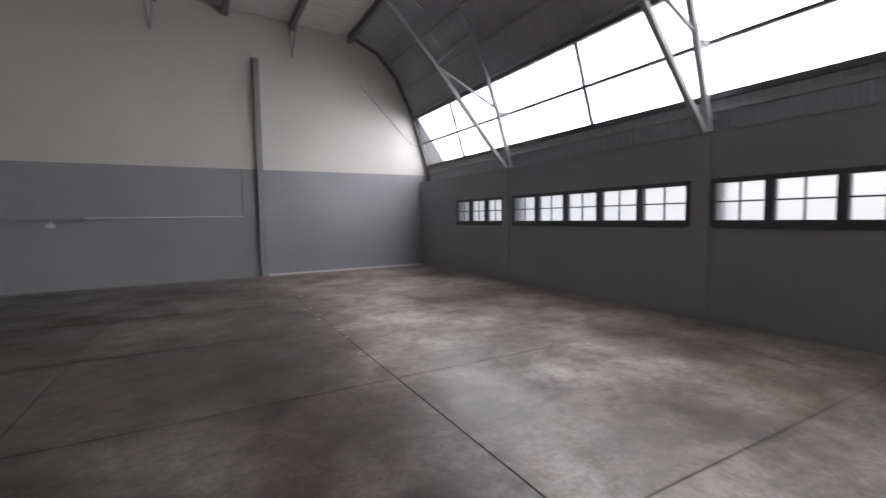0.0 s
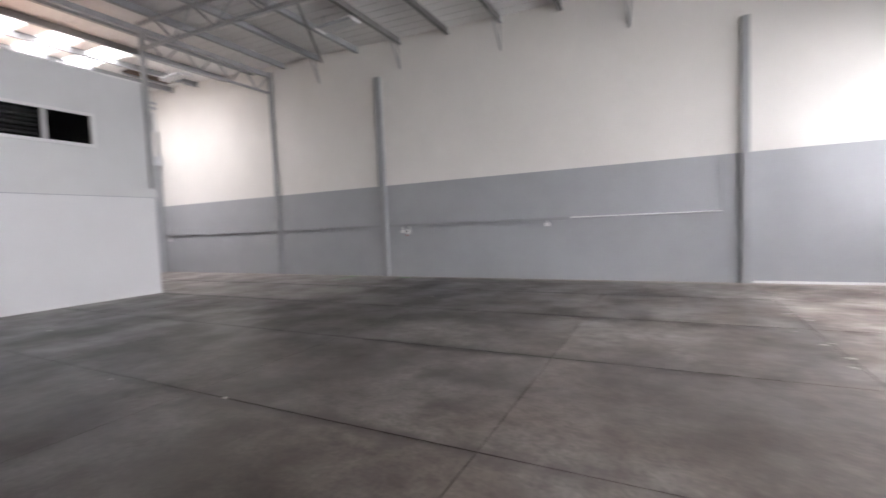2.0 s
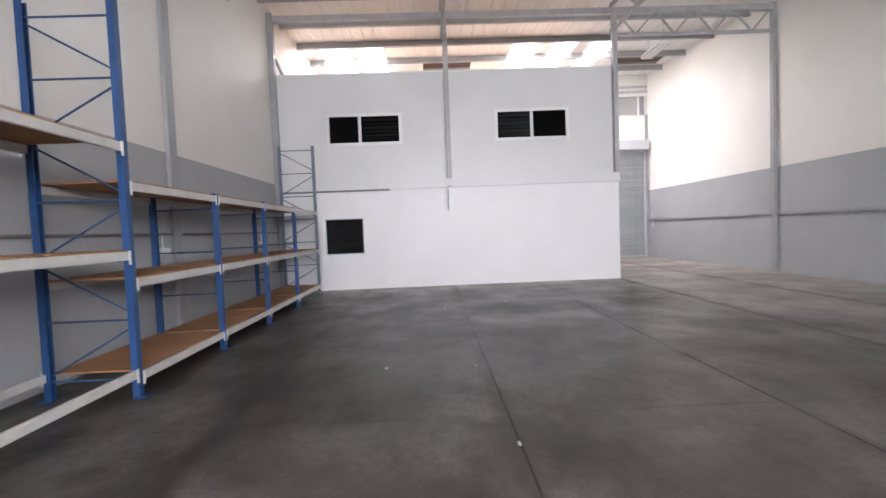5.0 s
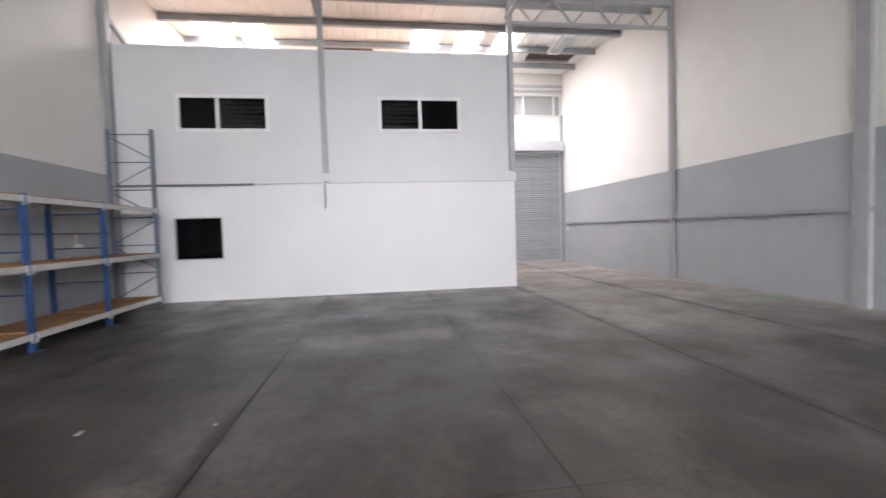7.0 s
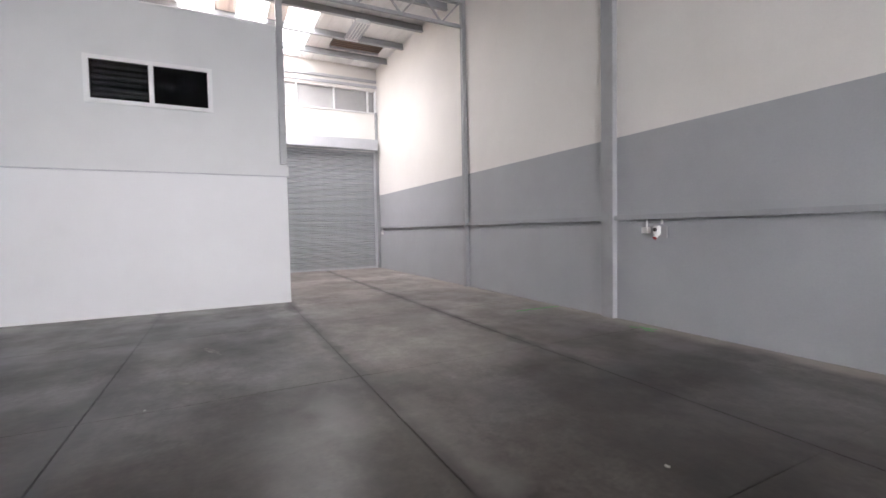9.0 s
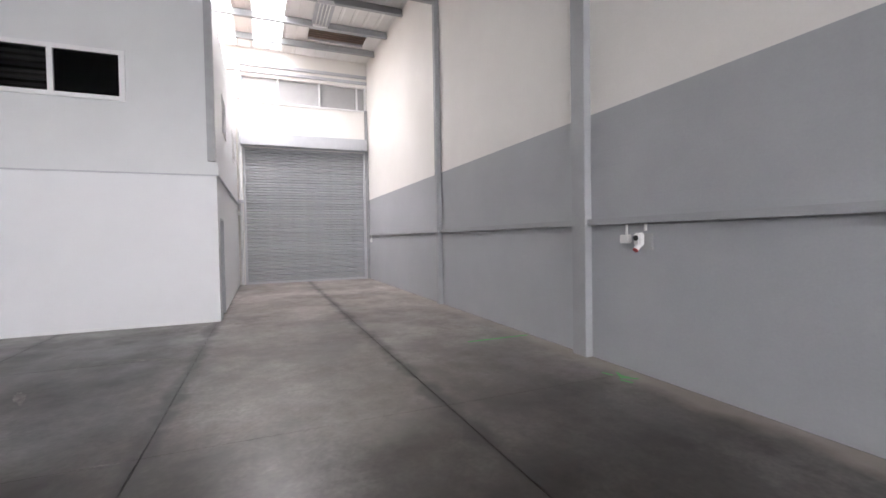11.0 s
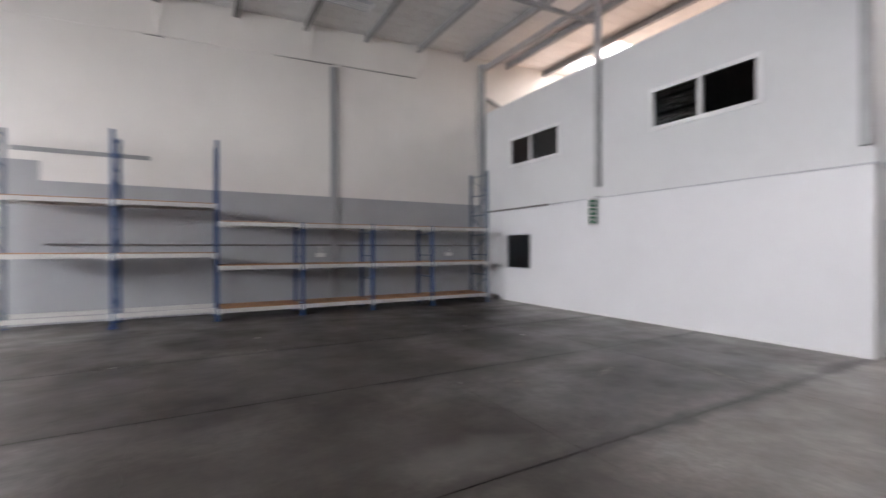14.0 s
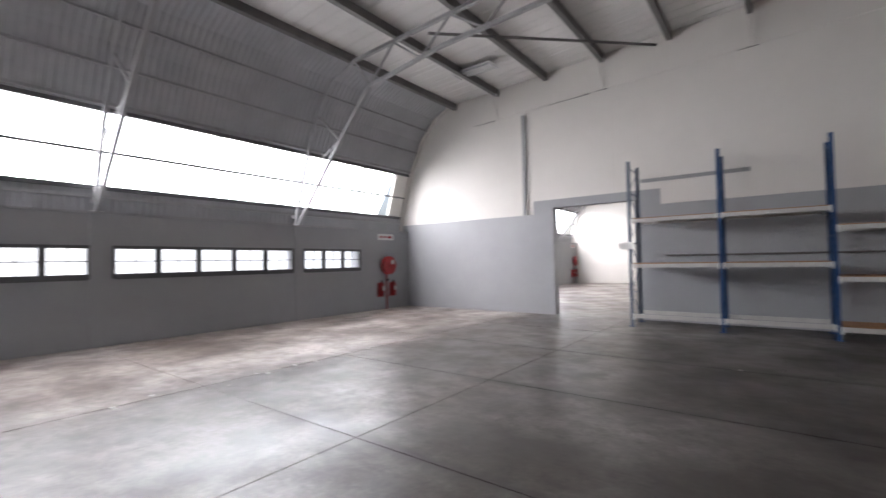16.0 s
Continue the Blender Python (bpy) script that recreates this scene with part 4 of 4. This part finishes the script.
# fire point on the window wall
def fire_point(y):
    X = XW
    h = thing("fire_hose_reel", (X, y, 1.57), "round red fire hose reel on a bracket", "hose reel", "fire equipment")
    part("back_plate", boxed(X - 0.06, X - 0.001, y - 0.08, y + 0.08, 1.3, 1.85, bevel=0.006), RED, h)
    part("disc", tube(bmesh.new(), (X - 0.07, y, 1.57), (X - 0.085, y, 1.57), 0.33, 32), RED, h)
    part("hose", tube(bmesh.new(), (X - 0.086, y, 1.57), (X - 0.19, y, 1.57), 0.28, 32), BLACK, h, "black coiled hose")
    part("disc", tube(bmesh.new(), (X - 0.191, y, 1.57), (X - 0.206, y, 1.57), 0.33, 32), RED, h)
    part("hub", tube(bmesh.new(), (X - 0.207, y, 1.57), (X - 0.25, y, 1.57), 0.06, 16), RED, h)
    part("label_plate", boxed(X - 0.211, X - 0.2075, y - 0.22, y - 0.08, 1.62, 1.76), PLASTIC, h)
    part("supply_pipe", tube(bmesh.new(), (X - 0.05, y + 0.02, 0), (X - 0.05, y + 0.02, 1.29), 0.025), RED, h)
    part("valve", tube(bmesh.new(), (X - 0.05, y + 0.02, 1.05), (X - 0.14, y + 0.02, 1.05), 0.035), BLACK, h)
    for dy in (0.34, -0.26):
        e = thing("fire_extinguisher", (X - 0.12, y + dy, 0.45), "red fire extinguisher hung on the wall", "extinguisher", "fire equipment")
        cy = bmesh.new()
        tube(cy, (X - 0.12, y + dy, 0.47), (X - 0.12, y + dy, 0.9), 0.085, 20)
        bmesh.ops.create_uvsphere(cy, u_segments=20, v_segments=10, radius=0.085, matrix=Matrix.Translation((X - 0.12, y + dy, 0.9)))
        part("cylinder", cy, RED, e, smooth=True)
        part("valve", boxed(X - 0.15, X - 0.09, y + dy - 0.02, y + dy + 0.02, 0.98, 1.04, bevel=0.005), BLACK, e)
        part("hose", tube(bmesh.new(), (X - 0.2, y + dy + 0.05, 1.0), (X - 0.2, y + dy + 0.07, 0.6), 0.012, 8), BLACK, e)
        part("bracket", boxed(X - 0.04, X - 0.001, y + dy - 0.1, y + dy + 0.1, 0.45, 0.95, bevel=0.004), RED, e)
        part("label_plate", boxed(X - 0.21, X - 0.2055, y + dy - 0.04, y + dy + 0.04, 0.68, 0.82), PLASTIC, e)
    s = thing("wall_sign", (X, y, 2.6), "white rectangular sign with red marks above the hose reel", "sign", "fire equipment")
    part("board", boxed(X - 0.012, X - 0.001, y - 0.4, y + 0.4, 2.5, 2.72, bevel=0.002), PLASTIC, s)
    for a, b in ((0.3, 0.18), (0.1, -0.02), (-0.08, -0.3)):
        part("mark", boxed(X - 0.015, X - 0.0125, y + b, y + a, 2.57, 2.65), RED, s)


fire_point(0.02)
fire_point(-18.7)


# electrical boxes under the rail
def socket(x, z, w=0.17, h=0.12, group="wall sockets"):
    s = thing("socket_box", (x, YN, z), "small white electrical box under the steel rail", "socket", group)
    part("cover", boxed(x - w / 2, x + w / 2, YN - 0.07, YN - 0.001, z - h / 2, z + h / 2, bevel=0.01), PLASTIC, s)
    part("conduit", tube(bmesh.new(), (x, YN - 0.02, z + h / 2 - 0.01), (x, YN - 0.02, 1.69), 0.014, 8), PLASTIC, s)


socket(-7.72, 1.52, 0.13, 0.1)
socket(-2.85, 1.58, 0.14, 0.1)
socket(-20.6, 1.5, 0.1, 0.12)
ps = thing("power_socket", (-7.48, YN, 1.47), "white industrial power socket on a grey plate", "socket")
part("plate", boxed(-7.5, -7.36, YN - 0.025, YN - 0.001, 1.4, 1.58, bevel=0.005), PANELGREY, ps)
part("housing", boxed(-7.54, -7.45, YN - 0.11, YN - 0.026, 1.44, 1.59, bevel=0.015), PLASTIC, ps)
part("rotary_switch", tube(bmesh.new(), (-7.495, YN - 0.11, 1.53), (-7.495, YN - 0.125, 1.53), 0.03, 20), BLACK, ps)
part("outlet", tube(bmesh.new(), (-7.495, YN - 0.07, 1.45), (-7.495, YN - 0.12, 1.4), 0.03, 20), PLASTIC, ps)
part("outlet_ring", tube(bmesh.new(), (-7.495, YN - 0.119, 1.401), (-7.495, YN - 0.126, 1.394), 0.032, 20), RED, ps)
part("conduit", tube(bmesh.new(), (-7.45, YN - 0.02, 1.61), (-7.45, YN - 0.02, 1.69), 0.016, 8), PLASTIC, ps)

# conduit and boxes behind the racks
part("rail", tube(bmesh.new(), (-2.1, YS + 0.03, 1.73), (XO + 0.01, YS + 0.03, 1.73), 0.022, 8), DARKSTEEL, south, "dark conduit along the wall")
for x in (-7.91, -12.04):
    sb = thing("socket_box", (x, YS, 1.45), "small white electrical box on the grey wall", "socket", "wall sockets")
    part("cover", boxed(x - 0.13, x + 0.13, YS + 0.001, YS + 0.07, 1.40, 1.51, bevel=0.01), PLASTIC, sb)
    part("conduit", tube(bmesh.new(), (x, YS + 0.02, 1.5), (x, YS + 0.02, 1.72), 0.014, 8), PLASTIC, sb)

# adjoining hall beyond the doorway
window_wall("wall_east_2", -19.4, YS - 0.225, -14.9, GREY)
structure("wall_south_2", prism(bmesh.new(), [(-8, 0), (7.37, 0), *CURVE[:-1], (-8, zroof(-8) + 0.2)], -19.62, -19.4), CREAM, "white far wall of the adjoining hall", "wall")
structure("wall_west_2", boxed(-8.22, -8, -19.6, YS - 0.23, 0, zroof(-8) + 0.2), CREAM, "white side wall of the adjoining hall", "wall")

# marks and debris on the floor
tp = thing("floor_line", (-9.75, 12.9, 0), "short worn green painted line on the floor", "marking")
part("line", boxed(-9.77, -9.73, 12.35, 13.38, 0.0005, 0.004), TAPE, tp)
for i in range(5):
    m = thing("floor_mark", (-7.7 + 0.05 * i, 13.15 + 0.04 * ((i * 7) % 4), 0), "green paint splash on the floor", "marking", "paint splashes")
    part("splash", bar(bmesh.new(), (-7.75 + 0.07 * i, 13.08 + 0.05 * ((i * 7) % 4), 0.001), (-7.62 + 0.07 * i, 13.12 + 0.05 * ((i * 5) % 4), 0.001), 0.03, 0.003), TAPE, m)
rng = random.Random(4)
for i in range(26):
    if i < 14:
        x, y = 2.0 + rng.uniform(-0.12, 0.12), 3.2 + 9.5 * rng.random() ** 0.8
    else:
        x, y = rng.uniform(-10.5, 5.5), rng.uniform(1.5, 12.8)
    s = rng.uniform(0.012, 0.04)
    c = thing("plaster_chip", (x, y, 0), "small pale plaster chip lying on the concrete", "debris", "loose chips")
    bm = bmesh.new()
    bmesh.ops.create_icosphere(bm, subdivisions=1, radius=s, matrix=Matrix.Translation((x, y, s * 0.25)) @ Matrix.Diagonal((1.3, rng.uniform(0.5, 0.9), 0.28, 1)))
    part("chip", bm, PALECHIP, c)

for x, y, a, w, h in ((-10.75, 8.05, 1.2, 0.8, 0.14), (-9.6, 7.2, 0.4, 0.5, 0.1), (-8.3, 7.0, 0.9, 0.35, 0.1), (4.9, 1.1, 0.3, 0.6, 0.12), (5.9, 2.3, 1.4, 0.9, 0.16)):
    c = thing("floor_mark", (x, y, 0), "pale scraped patch on the dark concrete", "marking", "scraped patches")
    bm = bmesh.new()
    ring = []
    for i in range(22):
        t = i / 22 * math.tau
        k = 0.7 + 0.5 * rng.random()
        u, v = math.cos(t) * w / 2 * k, math.sin(t) * h / 2 * k
        ring.append(bm.verts.new((x + u * math.cos(a) - v * math.sin(a), y + u * math.sin(a) + v * math.cos(a), 0.003)))
    bm.faces.new(ring)
    part("patch", bm, SCRAPE, c)

# floor slabs, with open joints between them
XJ = [XB - 0.3, -16.6, -13.5, -10.7, -7.6, -4.42, -1.1, 2.0, XW]
YJ = [YS - 0.22, 1.3, 3.8, 6.22, 8.67, 11.1, YN]
GAP = {2.0: 0.006, -1.1: 0.004}
for xa, xb in zip(XJ, XJ[1:]):
    ys = YJ if xa > -1.5 else [YJ[0], *YJ[2:]]
    for ya, yb in zip(ys, ys[1:]):
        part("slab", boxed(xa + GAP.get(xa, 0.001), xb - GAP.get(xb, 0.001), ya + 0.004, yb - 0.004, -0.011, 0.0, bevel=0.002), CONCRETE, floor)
